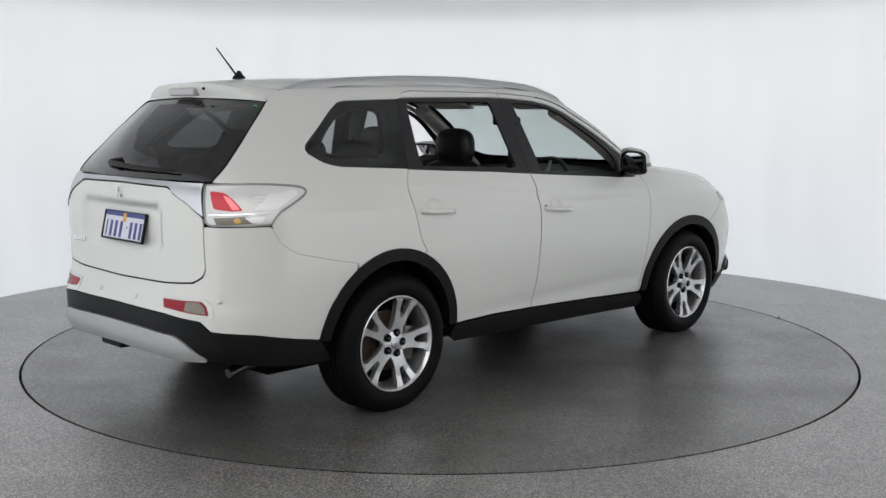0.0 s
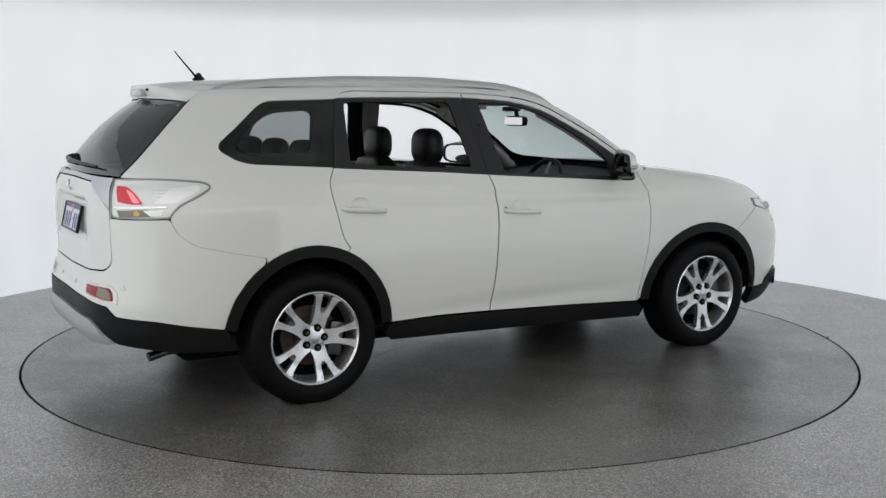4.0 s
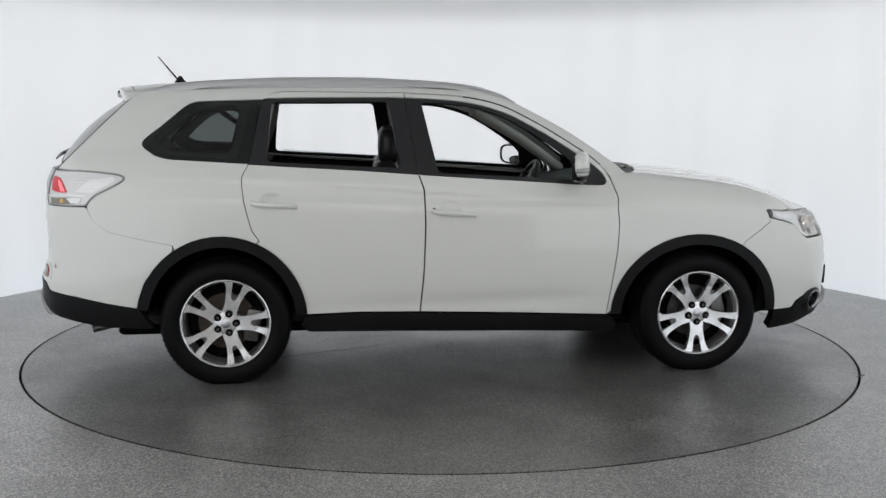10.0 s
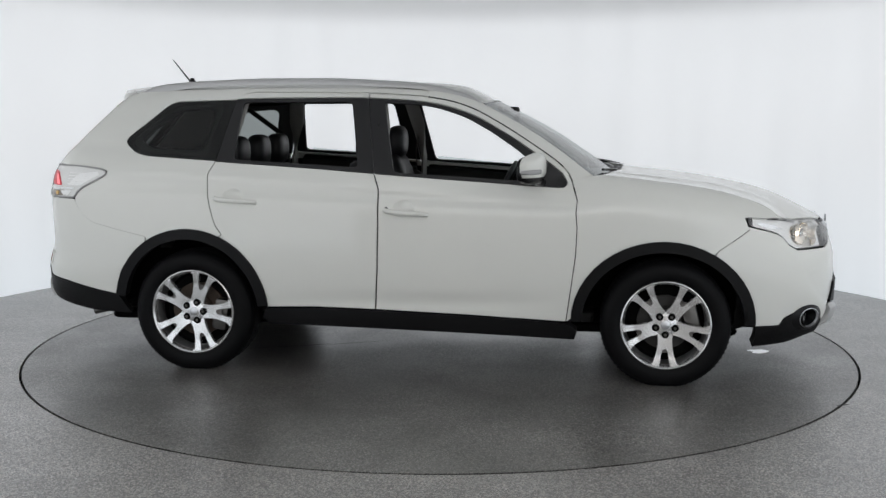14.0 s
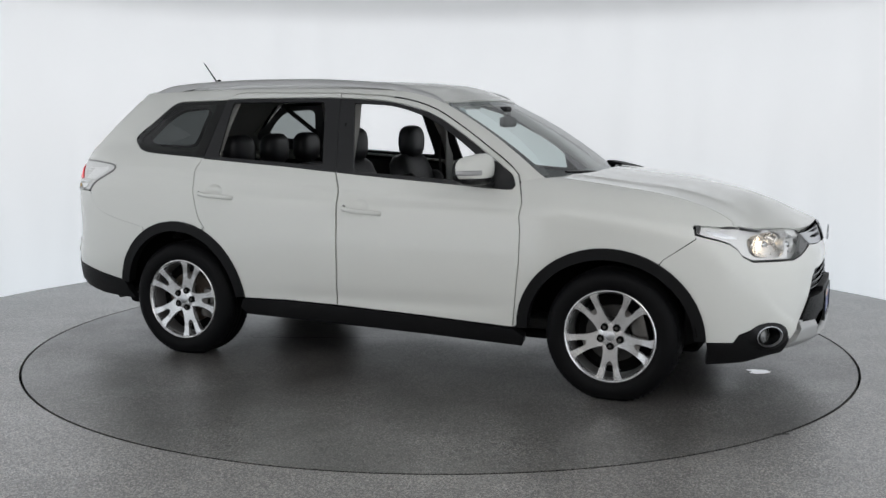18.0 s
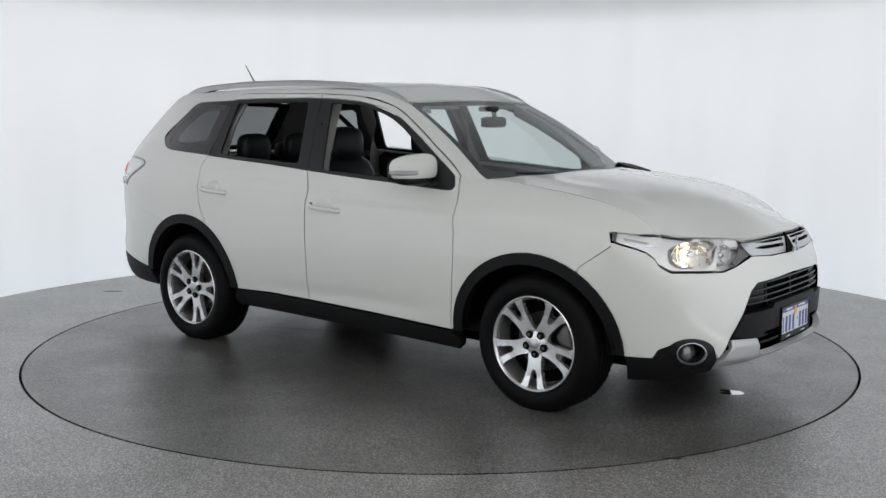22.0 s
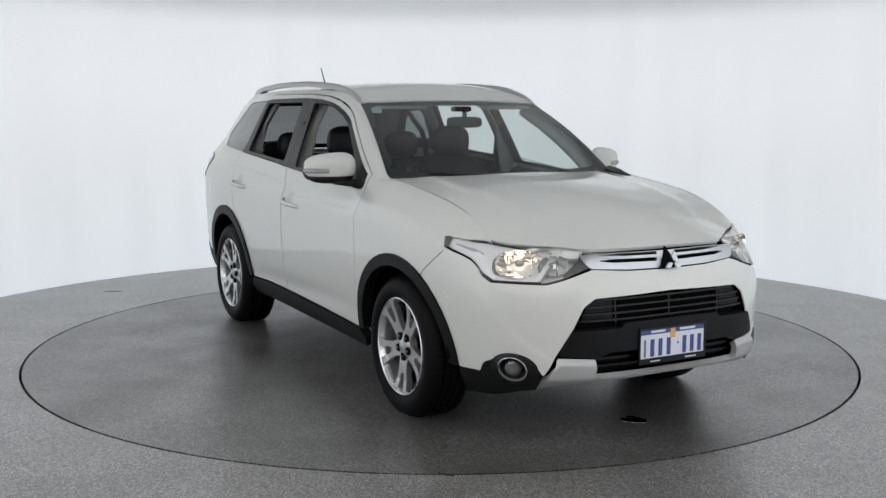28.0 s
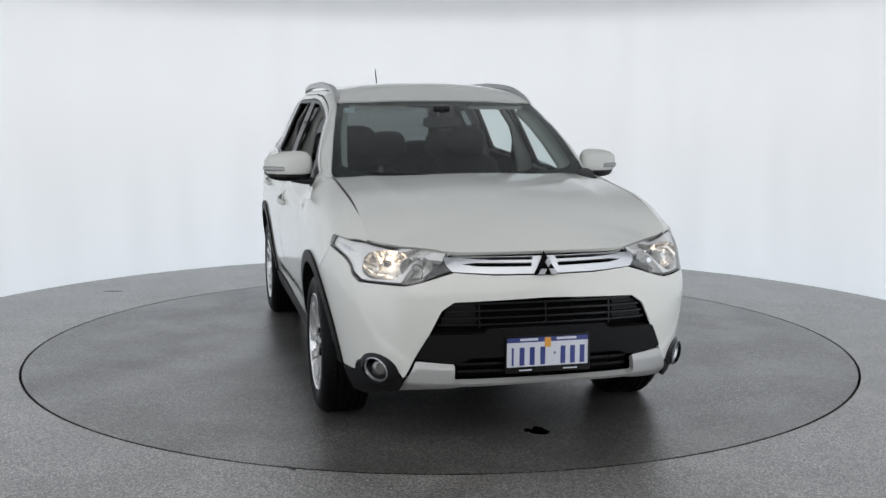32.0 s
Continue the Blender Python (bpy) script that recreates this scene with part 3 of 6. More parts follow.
B_GAP = [(-0.342, 1.590), (-0.277, 1.145), (-0.248, 1.06), (-0.244, 0.86), (-0.252, 0.61), (-0.27, 0.378)]
C_GAP = [(-1.073, 1.584), (-1.117, 1.552), (-1.199, 1.204), (-1.237, 1.121), (-1.229, 1.031), (-1.206, 0.923), (-1.183, 0.845), (-1.147, 0.795)]
pillar_line = curve([-0.342, -0.094, 0.08, 0.225, 0.414, 0.60, 0.753, 0.80, 0.818], [1.590, 1.578, 1.556, 1.517, 1.423, 1.309, 1.202, 1.150, 1.111])
A_GAP = [(0.798, 0.338), (0.821, 0.516), (0.845, 0.709), (0.851, 0.866), (0.843, 0.944), (0.849, 1.011), (0.818, 1.111), *[(x, float(pillar_line(x))) for x in (0.80, 0.77, 0.73, 0.68, 0.62, 0.55, 0.48, 0.41, 0.34, 0.28, 0.22, 0.16, 0.10, 0.04, -0.03, -0.094)]]
BELT = [(-0.277, 1.145), (0.034, 1.124), (0.345, 1.104), (0.609, 1.085), (0.74, 1.079), (0.775, 1.081)]
FRONT_TRIM_TOP = [(0.788, 1.094), (0.788, 1.108), (0.778, 1.128), *[(x, float(pillar_line(x)) - float(np.interp(x, [-0.337, -0.03, 0.2, 0.76], [0.028, 0.030, 0.036, 0.042]))) for x in (0.76, 0.70, 0.62, 0.54, 0.46, 0.38, 0.30, 0.22, 0.14, 0.06, -0.03, -0.12, -0.22, -0.337)]]
window_arc = curve([-0.245, -0.03, 0.18, 0.34, 0.47, 0.54, 0.60], [1.538, 1.526, 1.474, 1.394, 1.311, 1.262, 1.206])
FRONT_OPENING = [(-0.165, 1.150), *[(float(x), float(window_arc(x))) for x in np.linspace(-0.245, 0.60, 22)], (0.612, 1.108), (0.345, 1.124), (0.034, 1.142)]
REAR_OPENING = [(-1.098, 1.215), (-1.072, 1.538), (-0.435, 1.542), (-0.37, 1.178)]
QUARTER_WINDOW = [(-1.755, 1.338), (-1.766, 1.322), (-1.768, 1.306), (-1.760, 1.291), (-1.70, 1.250), (-1.66, 1.237), (-1.612, 1.228), (-1.203, 1.202), (-1.121, 1.552), (-1.474, 1.540), (-1.515, 1.529), (-1.55, 1.507), (-1.67, 1.406)]
C_GAP = C_GAP[:2] + [(float(x), float(np.interp(x, [-1.199, -1.117], [1.204, 1.552]))) for x in (-1.145, -1.172)] + [(float(curve([0.795, 0.845, 0.923, 1.031, 1.121, 1.204], [-1.147, -1.183, -1.206, -1.229, -1.237, -1.199])(z)), z) for z in (1.204, 1.18, 1.16, 1.14, 1.12, 1.10, 1.08, 1.06, 1.03, 1.0, 0.96, 0.92, 0.88, 0.845, 0.82, 0.795)]
C_BELT = 4
TAIL_LAMP = [(-2.048, 0.984), (-2.030, 1.012), (-1.997, 1.041), (-1.950, 1.064), (-1.901, 1.088), (-1.862, 1.110), (-1.848, 1.125), (-1.850, 1.138), (-1.866, 1.149), (-1.900, 1.157), (-2.009, 1.167)]
BUMPER_SEAM = [(-1.60, 0.775), (-1.74, 0.803), (-1.931, 0.847), (-2.013, 0.901), (-2.044, 0.963)]


def rear_edge(inset, z0, z1):
    """The slanting edge between the rear window and the quarter panel."""
    zs = [z0 + (z1 - z0) * k / 14 for k in range(15)]
    return [(float(np.interp(z, [1.178, 1.290, 1.409, 1.535, 1.582], [-2.230, -2.115, -1.998, -1.868, -1.813])) + inset, z) for z in zs]


def cup(x, z=0.959):
    """Outline of the finger cup behind a door handle."""
    return [(x + 0.062 * math.cos(2 * math.pi * k / 28), z + 0.042 * math.sin(2 * math.pi * k / 28)) for k in range(28)]


def build_doors():
    lower = [B_GAP[1], *B_GAP[2:], (0.25, 0.362), *A_GAP, B_GAP[0], FRONT_TRIM_TOP[-1], *FRONT_TRIM_TOP[-2::-1], *BELT[::-1]]
    front = both("front_door", flank(lower), [flank(cup(-0.102))], PAINT, (car, car), "white front door with its window wound down", gap=0.0042, res=0.017)
    both("window_surround", flank([*BELT, *FRONT_TRIM_TOP]), [flank(FRONT_OPENING)], SURROUND, front, "satin black window surround", gap=0.0005, lift=-0.004)
    low = [*C_GAP[C_BELT:], *arch(REAR_ARCH, 66, 8, 0.0), (-0.9, 0.376), (-0.6, 0.384), *B_GAP[:0:-1], (-0.59, 1.168), (-0.903, 1.186)]
    rear = both("rear_door", flank(low), [flank(cup(-1.078, 1.012))], PAINT, (car, car), "white rear door with its window wound down", gap=0.0042, res=0.017)
    both("door_top_frame", flank([(-1.12, 1.556), C_GAP[0], (-1.01, 1.594), B_GAP[0], (-0.337, 1.562), (-0.43, 1.565), (-0.9, 1.561)]), [], PAINT, rear, "white strip of the door frame")
    both("window_surround", flank([C_GAP[C_BELT], (-0.903, 1.186), (-0.59, 1.168), B_GAP[1], (-0.337, 1.562), (-0.43, 1.565), (-0.9, 1.561), (-1.12, 1.556)]), [flank(REAR_OPENING)], SURROUND, rear, "satin black window surround", gap=0.0015, lift=-0.004)
    for doors, x, z in ((front, -0.102, 0.959), (rear, -1.078, 1.012)):
        u0 = float(along(x, z))
        for k, door in zip((1, -1), doors):
            def bowl(u, v):
                p = skin(u, v)
                r2 = ((np.abs(u) - u0) / 0.062) ** 2 + ((v - z) / 0.042) ** 2
                p[..., 1] += k * 0.020 * np.clip(1 - r2, 0, 1)
                return p
            o = [(k * u, v) for u, v in flank(cup(x, z))][::k]
            sheet("finger_cup", bowl, o, [], PAINT, door, "white finger cup", deep=0.004, res=0.012)
            hz, x0, x1 = z - 0.012, x - 0.108, x + 0.135
            pts = [(x0, -0.004), (x0 + 0.015, 0.012), (x0 + 0.05, 0.026), (x, 0.030), (x1 - 0.05, 0.026), (x1 - 0.015, 0.012), (x1, -0.004)]
            line = [skin(np.array([k * float(along(px, hz))]), np.array([hz - 0.004 * i]))[0] + np.array([0, -k * d, 0]) for i, (px, d) in enumerate(pts)]
            if k > 0 and z < 1.0:
                lock = skin(np.array([float(along(x0 + 0.012, z - 0.004))]), np.array([z - 0.004]))[0]
                part("key_lock", lathe([(0.0, 0.004), (0.008, 0.004), (0.0095, 0.001), (0.0095, -0.004)], 16, Matrix.Translation(lock)), STEEL, door, "dark key lock", 40)
            part("door_handle", tube(line, 0.0098, 10, flat=1.35), PAINT, door, "white pull handle", 60)
    return front, rear


front_doors, rear_doors = build_doors()


def build_sides():
    edge = rear_edge(0.003, 1.173, 1.581)
    seam = [(x, float(roof_seam(x))) for x in (-1.74, -1.6, -1.42, -1.2, -0.9, -0.6, -0.4, -0.2, -0.1, 0.0)]
    notch = [(-1.474, 1.541), *QUARTER_WINDOW[10:], *QUARTER_WINDOW[:7]]
    o = [*arch(REAR_ARCH, 66, 122, 0.0), *BUMPER_SEAM, *TAIL_LAMP, *edge, *seam, *[(x, float(pillar_line(x)) + 0.0025) for x in (0.0, -0.05, -0.12, -0.22, -0.342)], (-1.01, 1.597), *C_GAP[:2], *notch, *C_GAP[C_BELT:]]
    sides = both("rear_quarter_panel", flank(o), [], PAINT, (car, car), "white rear quarter with roof side and wide rear pillar", gap=0.0009, res=0.02)
    qo = shrunk(rounded(flank(QUARTER_WINDOW), 0.012), 0.001)
    inner = [(-1.735, 1.319), (-1.68, 1.27), (-1.61, 1.252), (-1.26, 1.232), (-1.185, 1.528), (-1.45, 1.516), (-1.53, 1.485), (-1.645, 1.39)]
    for k in (0, 1):
        a, b = qo, rounded(flank(inner), 0.03)
        if k:
            a, b = mirrored(a), mirrored(b)
        win = sheet("quarter_window", skin, a, [], TINT, car, "dark privacy glass of the rear quarter", lift=-0.004, deep=0.004)
        win.visible_shadow = False
        sheet("window_border", skin, a, [b], SURROUND, win, "black printed border", lift=-0.0065, deep=0.003)
        c = rounded(flank([(-1.68, 1.325), (-1.655, 1.305), (-1.60, 1.290), (-1.34, 1.282), (-1.295, 1.30), (-1.25, 1.49), (-1.28, 1.512), (-1.45, 1.500), (-1.52, 1.472), (-1.60, 1.41)]), 0.03)
        sheet("window_lining", skin, a, [mirrored(c) if k else c], GREY_PLASTIC, win, "dark inner lining round the window", lift=-0.05, deep=-0.03, res=0.05)
    fo = [*A_GAP[:7], (0.83, 1.122), *[(x, float(hood_seam(x))) for x in np.linspace(0.93, 1.89, 33)], (1.92, 0.936), (1.948, 0.913), (1.85, 0.918), (1.742, 0.930), (1.735, 0.926), (1.75, 0.883), (1.757, 0.868), (1.60, 0.755), *arch(FRONT_ARCH, 58, 178)]
    fo = [(float(along(x, z)), float(lifted(x, z))) for x, z in fo]
    both("front_fender", fo, [], PAINT, (car, car), "white front fender", gap=0.0012, res=0.022, surface=fender_skin)


build_sides()


def gate_skin(u, z):
    """The tailgate dips in round the number plate."""
    p = skin(u, z)
    d = np.abs(np.asarray(u) - FULL)
    a = np.clip((0.39 - d) / 0.05, 0, 1) * np.clip((np.asarray(z) - 0.835) / 0.05, 0, 1) * np.clip((1.062 - np.asarray(z)) / 0.022, 0, 1)
    p[..., 0] += 0.026 * a * a * (3 - 2 * a)
    return p


def build_bumpers():
    lamp = [(1.745, 0.884), (1.80, 0.870), (1.86, 0.856), (1.91, 0.838), (1.945, 0.811), (1.968, 0.779), (1.985, 0.75)]
    # half outlines from the middle of the nose: place along the waist, height
    half = [(0.0, 0.795), (0.25, 0.799), (0.44, 0.812), (0.56, 0.772), (0.635, 0.752), (0.885, 0.752)]
    half += flank(lamp[::-1])[1:] + flank([(1.757, 0.8672), (1.60, 0.7540), *arch(FRONT_ARCH, 57.6, 0), (1.815, 0.338)])
    half += [(0.974, 0.342), (0.95, 0.385), (0.825, 0.440), (0.70, 0.405), (0.664, 0.350), (0.652, 0.362), (0.598, 0.443), (0.52, 0.555), (0.462, 0.655), (0.41, 0.690), (0.0, 0.700)]
    fold_at = curve([0.36, 0.43, 0.48, 0.55, 0.65, 0.76], [0.56, 0.64, 0.72, 0.80, 0.86, 0.885])
    def folded(u, z):
        """The bumper's skin with a soft fold from the lamp down to the fog lamp."""
        p = skin(u, z)
        d = np.abs(np.asarray(u, float)) - fold_at(z)
        p[..., 0] += 0.010 * np.exp(-np.maximum(d, 0) / 0.16) / (1 + np.exp(-np.clip(d / 0.016, -30, 30)))
        return p
    sheet("front_bumper", folded, shrunk(rounded(across(half), 0.006), 0.0006), [], PAINT, car, "white front bumper skin", res=0.018)
    tail = [(0.0, 0.699), (0.40, 0.708), (0.585, 0.722), (0.637, 0.752), (0.6505, 0.785), (0.650, 0.982)]
    tail += [(FULL - u, z) for u, z in flank([(-2.235, 0.9785), (-2.052, 0.979), *BUMPER_SEAM[::-1][1:], *arch(REAR_ARCH, 124, 166), (-1.80, 0.43), (-1.95, 0.455), (-2.13, 0.492)])]
    tail += [(0.712, 0.513), (0.66, 0.559), (0.438, 0.578), (0.0, 0.581)]
    sheet("rear_bumper", skin, shrunk(rounded(over_tail(tail), 0.012), 0.0006), [], PAINT, car, "white rear bumper skin", res=0.035)
    gate = [(0.0, 1.148), (0.43, 1.143), (0.47, 1.119), (0.56, 1.08), (0.648, 1.02), (0.648, 0.785), (0.63, 0.755), (0.58, 0.728), (0.40, 0.714), (0.0, 0.705)]
    tailgate = sheet("tailgate", gate_skin, shrunk(rounded(over_tail(gate), 0.02), 0.0012), [], PAINT, car, "white lower tailgate", res=0.035)
    return tailgate


tailgate = build_bumpers()


# roof, hood and windscreen: heights over the plan
roof_crown = curve([-2.05, -1.97, -1.7, -1.3, -0.8, -0.3, 0.0, 0.14, 0.28, 0.36], [1.600, 1.625, 1.652, 1.668, 1.675, 1.672, 1.660, 1.645, 1.590, 1.548])
hood_crown = curve([1.0, 1.1, 1.3, 1.565, 1.84, 2.0, 2.13, 2.2, 2.245, 2.28], [1.168, 1.162, 1.145, 1.113, 1.062, 1.014, 0.954, 0.916, 0.890, 0.862])


roof_edge = curve([-2.05, -1.85, -1.76, -1.70, -1.60, -1.40, -1.0, 0.4], [0.40, 0.490, 0.525, 0.539, 0.556, 0.578, 0.596, 0.597])


def roof_skin(x, y):
    k = np.clip(np.abs(y) / roof_edge(x), 0, 1.05)
    e = roof_seam(x)
    return np.stack([x, y, roof_crown(x) - (roof_crown(x) - e) * k ** 2.6], -1)


# the hood's lip follows the top edge of the lamps and of the grille
lip_u = np.linspace(0, 0.925, 60)
lip = skin(lip_u, np.interp(lip_u, [0.0, 0.45, 0.578, 0.66, 0.825, 0.916, 0.925], [0.890, 0.890, 0.892, 0.900, 0.902, 0.9215, 0.9225]))
lip_x, lip_z, lip_y = lip[:, 0], lip[:, 2], -lip[:, 1]


def hood_form(x, y):
    k = np.clip(np.abs(y) / SEAM_Y, 0, 1.05)
    z = hood_crown(x) - (hood_crown(x) - hood_seam(x)) * (0.5 * k ** 2 + 0.5 * k * k * (3 - 2 * k))
    side = (np.abs(y) - (0.47 + 0.09 * (1.9 - x))) / 0.05
    return z + 0.005 * np.exp(-np.where(side < 0, side * 0.6, side * 1.6) ** 2) * np.clip((2.1 - x) / 0.3, 0, 1)


def hood_skin(x, y):
    x, y = np.asarray(x, float), np.asarray(y, float)
    ex, ez = np.interp(np.abs(y), lip_y, lip_x), np.interp(np.abs(y), lip_y, lip_z)
    w = np.clip(1 - (ex - x) / 0.16, 0, 1.05)
    return np.stack([x, y, hood_form(x, y) + w * w * (ez + 0.002 - hood_form(ex, y))], -1)


def screen_skin(s, y):
    """Windscreen: s runs from its foot (0) to the roof (1)."""
    base_x, top_x = 1.075 - 0.13 * (y / 0.72) ** 2, 0.355 - 0.055 * (y / 0.6) ** 2
    x = base_x + (top_x - base_x) * s
    z = 1.112 + (1.546 - 1.112) * s + 0.028 * np.sin(math.pi * np.clip(s, 0, 1)) - 0.012 * (y / 0.6) ** 2 * s + 0.015 * (y / 0.7) ** 2 * (1 - s)
    return np.stack([x, y, z], -1)


def build_top():
    xs = np.linspace(-1.74, 0.26, 24)
    side = [(x, float(roof_edge(x)) - 0.003) for x in xs]
    front = [(0.30, 0.585), (0.325, 0.50), (0.345, 0.3), (0.355, 0.0)]
    back = [(-1.90, 0.0), (-1.885, 0.25), (-1.83, 0.45), (-1.77, 0.524)]
    half = back + side + front
    o = half + [(x, -y) for x, y in half[::-1] if y > 1e-6]
    sheet("roof", roof_skin, rounded(o, 0.01), [], PAINT, car, "white roof skin", flip=False, res=0.06, deep=0.02)
    h = [(1.115, 0.0), (1.095, 0.3), (1.045, 0.52), (1.0, 0.64), (0.965, 0.70), (0.955, SEAM_Y)] + [(x, SEAM_Y) for x in np.linspace(1.0, 1.90, 12)] + [(x - 0.003, y) for x, y in list(zip(lip_x, lip_y))[::-2]]
    o = h + [(x, -y) for x, y in h[::-1] if y > 1e-6]
    sheet("hood", hood_skin, shrunk(rounded(o, 0.008), 0.0012), [], PAINT, car, "white hood with two faint ridges", flip=False, res=0.045, deep=0.025)
    sy = [(0.0, 0.0), (0.0, 0.35), (0.0, 0.62), (0.03, 0.715), (0.08, 0.72), (0.5, 0.665), (0.96, 0.60), (1.0, 0.57), (1.0, 0.3), (1.0, 0.0)]
    o = sy + [(s, -y) for s, y in sy[::-1] if y > 1e-6]
    glass = sheet("windscreen", screen_skin, rounded(o, 0.02, 0.04), [], WIND_GLASS, car, "clear windscreen glass", flip=True, res=0.06, deep=0.004)
    glass.visible_shadow = False
    return glass


windscreen = build_top()


def loft(name, a, b, mat, parent, label="", bulge=0.012, steps=6, ease=0):
    """A strip between two lines of points, swelling outwards a little."""
    a, b = np.array(a, float), np.array(b, float)
    verts, faces = [], []
    for i, (p, q) in enumerate(zip(a, b)):
        for k in range(steps + 1):
            t = k / steps
            v = p + (q - p) * t
            n = np.array([0.45, math.copysign(0.6, v[1]), 0.66])
            verts.append(v + n * bulge * (min(1.0, i / ease) if ease else 1.0) * math.sin(math.pi * t))
    w = steps + 1
    for i in range(len(a) - 1):
        for k in range(steps):
            f = (i * w + k, i * w + k + 1, (i + 1) * w + k + 1, (i + 1) * w + k)
            faces.append(f if a[0][1] < 0 else f[::-1])
    return object_of(name, verts, faces, mat, parent, label)


def build_pillars():
    for k in (1, -1):
        low = [(x, float(pillar_line(x)) + 0.003) for x in np.linspace(0.225, 0.80, 16)] + [(0.812, 1.132), (0.824, 1.112)]
        a = skin(np.array([float(along(x, z)) for x, z in low]) * k, np.array([z for _, z in low]))
        s = np.linspace(1.03, 0.02, 18)
        y = np.interp(s, [0, 0.08, 0.5, 0.96, 1.03], [0.715, 0.722, 0.667, 0.603, 0.598])
        b = screen_skin(s, -k * y)
        xs, xt = np.linspace(-0.002, 0.225, 9)[:-1], np.linspace(-0.002, 0.315, 9)[:-1]
        start = skin(k * along(xs, pillar_line(xs) + 0.003), pillar_line(xs) + 0.003)
        top = skin(k * along(xt, roof_seam(xt)), roof_seam(xt))
        loft("windscreen_pillar", np.concatenate([start, a]), np.concatenate([top, b]), PAINT, car, "white windscreen pillar", bulge=0.006, ease=10)


build_pillars()


# ---- cladding ----
def build_cladding():
    for which, a0, a1, words in ((FRONT_ARCH, 0, 180, "black plastic front arch trim"), (REAR_ARCH, 5, 170, "black plastic rear arch trim")):
        o = arch(which, a0, a1, 0.004) + arch(which, a1, a0, -0.055)
        both("arch_trim", flank(o), [], CLAD, (car, car), words, r=0.006, lift=0.012, deep=0.06, gap=0.0, res=0.03)
    sill = [(-0.905, 0.372), (-0.6, 0.380), (-0.27, 0.374), (0.25, 0.358), (0.6, 0.343), (0.81, 0.330), (0.86, 0.29), (0.845, 0.238), (0.3, 0.256), (-0.4, 0.272), (-0.888, 0.280), (-0.93, 0.32)]
    both("sill_trim", flank(sill), [], CLAD, (car, car), "black plastic sill trim", r=0.008, lift=0.010, deep=0.05, gap=0.0015)
    corner = [*flank([(1.80, 0.215), (1.81, 0.338)]), (0.974, 0.338), (0.95, 0.381), (0.825, 0.436), (0.70, 0.402), (0.665, 0.346), (0.692, 0.284), *flank([(2.097, 0.272), (1.986, 0.235)])]
    def oval(a, b, u=0.792, z=0.377):
        return [(u + a * math.cos(2 * math.pi * k / 36), z + b * math.sin(2 * math.pi * k / 36)) for k in range(36)]
    hole = oval(0.068, 0.050)
    both("bumper_corner_trim", corner, [hole], CLAD, (car, car), "black bumper corner round the fog lamp", r=0.012, lift=0.006, deep=0.05, hole_r=0.0, res=0.025)
    def flared(u, z):
        p = skin(u, z)
        r = np.hypot((np.abs(u) - 0.792) / 0.112, (z - 0.377) / 0.070)
        n = p - np.array([1.75, 0.0, 0.377])
        n[..., 2] = 0
        n /= np.linalg.norm(n, axis=-1)[..., None]
        return p + n * (0.026 * np.clip(1.05 - r, 0, 1) ** 0.8)[..., None]
    both("fog_bezel", oval(0.112, 0.070), [oval(0.066, 0.051)], BLACK_TRIM, (car, car), "black oval bezel round the fog lamp", r=0.0, lift=0.004, deep=0.05, hole_r=0.0, gap=0.0, res=0.02, surface=flared)
    both("fog_ring", oval(0.067, 0.052), [oval(0.0632, 0.0488)], BRUSHED, (car, car), "chrome oval ring of the fog lamp", r=0.0, lift=0.009, deep=0.012, hole_r=0.0, gap=0.0, res=0.02, surface=flared)
    lower = [(0.0, 0.578), (0.438, 0.575), (0.66, 0.556), (0.71, 0.510)] + [(FULL - u, z) for u, z in flank([(-2.13, 0.489), (-1.95, 0.452), (-1.80, 0.427), (-1.775, 0.40), (-1.72, 0.315), (-1.86, 0.318), (-1.99, 0.325), (-2.09, 0.34)])] + [(0.70, 0.374), (0.588, 0.458), (0.523, 0.486), (0.25, 0.493), (0.0, 0.496)]
    sheet("rear_lower_trim", skin, shrunk(rounded(over_tail(lower), 0.012), 0.001), [], CLAD, car, "black lower rear bumper trim", lift=0.004, deep=0.04, res=0.035)
    skid = [(0.0, 0.494), (0.25, 0.492), (0.52, 0.484), (0.585, 0.456), (0.695, 0.376), (0.575, 0.374), (0.3, 0.382), (0.0, 0.386)]
    sheet("rear_skid_plate", skin, shrunk(rounded(over_tail(skid), 0.02), 0.001), [], SKID, car, "silver rear skid plate", lift=0.016, deep=0.04, res=0.03)
    front = [(0.0, 0.348), (0.395, 0.345), (0.432, 0.356), (0.422, 0.424), (0.592, 0.434), (0.640, 0.372), (0.690, 0.284), (0.56, 0.306), (0.43, 0.322), (0.40, 0.329), (0.2, 0.331), (0.0, 0.333)]
    def stepped(u, z):
        p = skin(u, z)
        k = np.clip((0.436 - z) / 0.034, 0, 1)
        p[..., 0] += 0.026 * k ** 1.5 - 0.05 * np.clip((0.350 - z) / 0.05, 0, 1) ** 1.6
        return p
    sheet("front_skid_plate", stepped, shrunk(rounded(across(front), 0.010), 0.001), [], SKID, car, "silver front skid plate", lift=0.004, deep=0.03, res=0.016)
    lip = [(0.0, 0.334), (0.43, 0.326), (0.60, 0.308), (0.58, 0.286), (0.42, 0.298), (0.0, 0.305)]
    sheet("front_lip", skin, rounded(across(lip), 0.006), [], CLAD, car, "black lower lip", lift=-0.03, deep=0.03, res=0.03)


build_cladding()


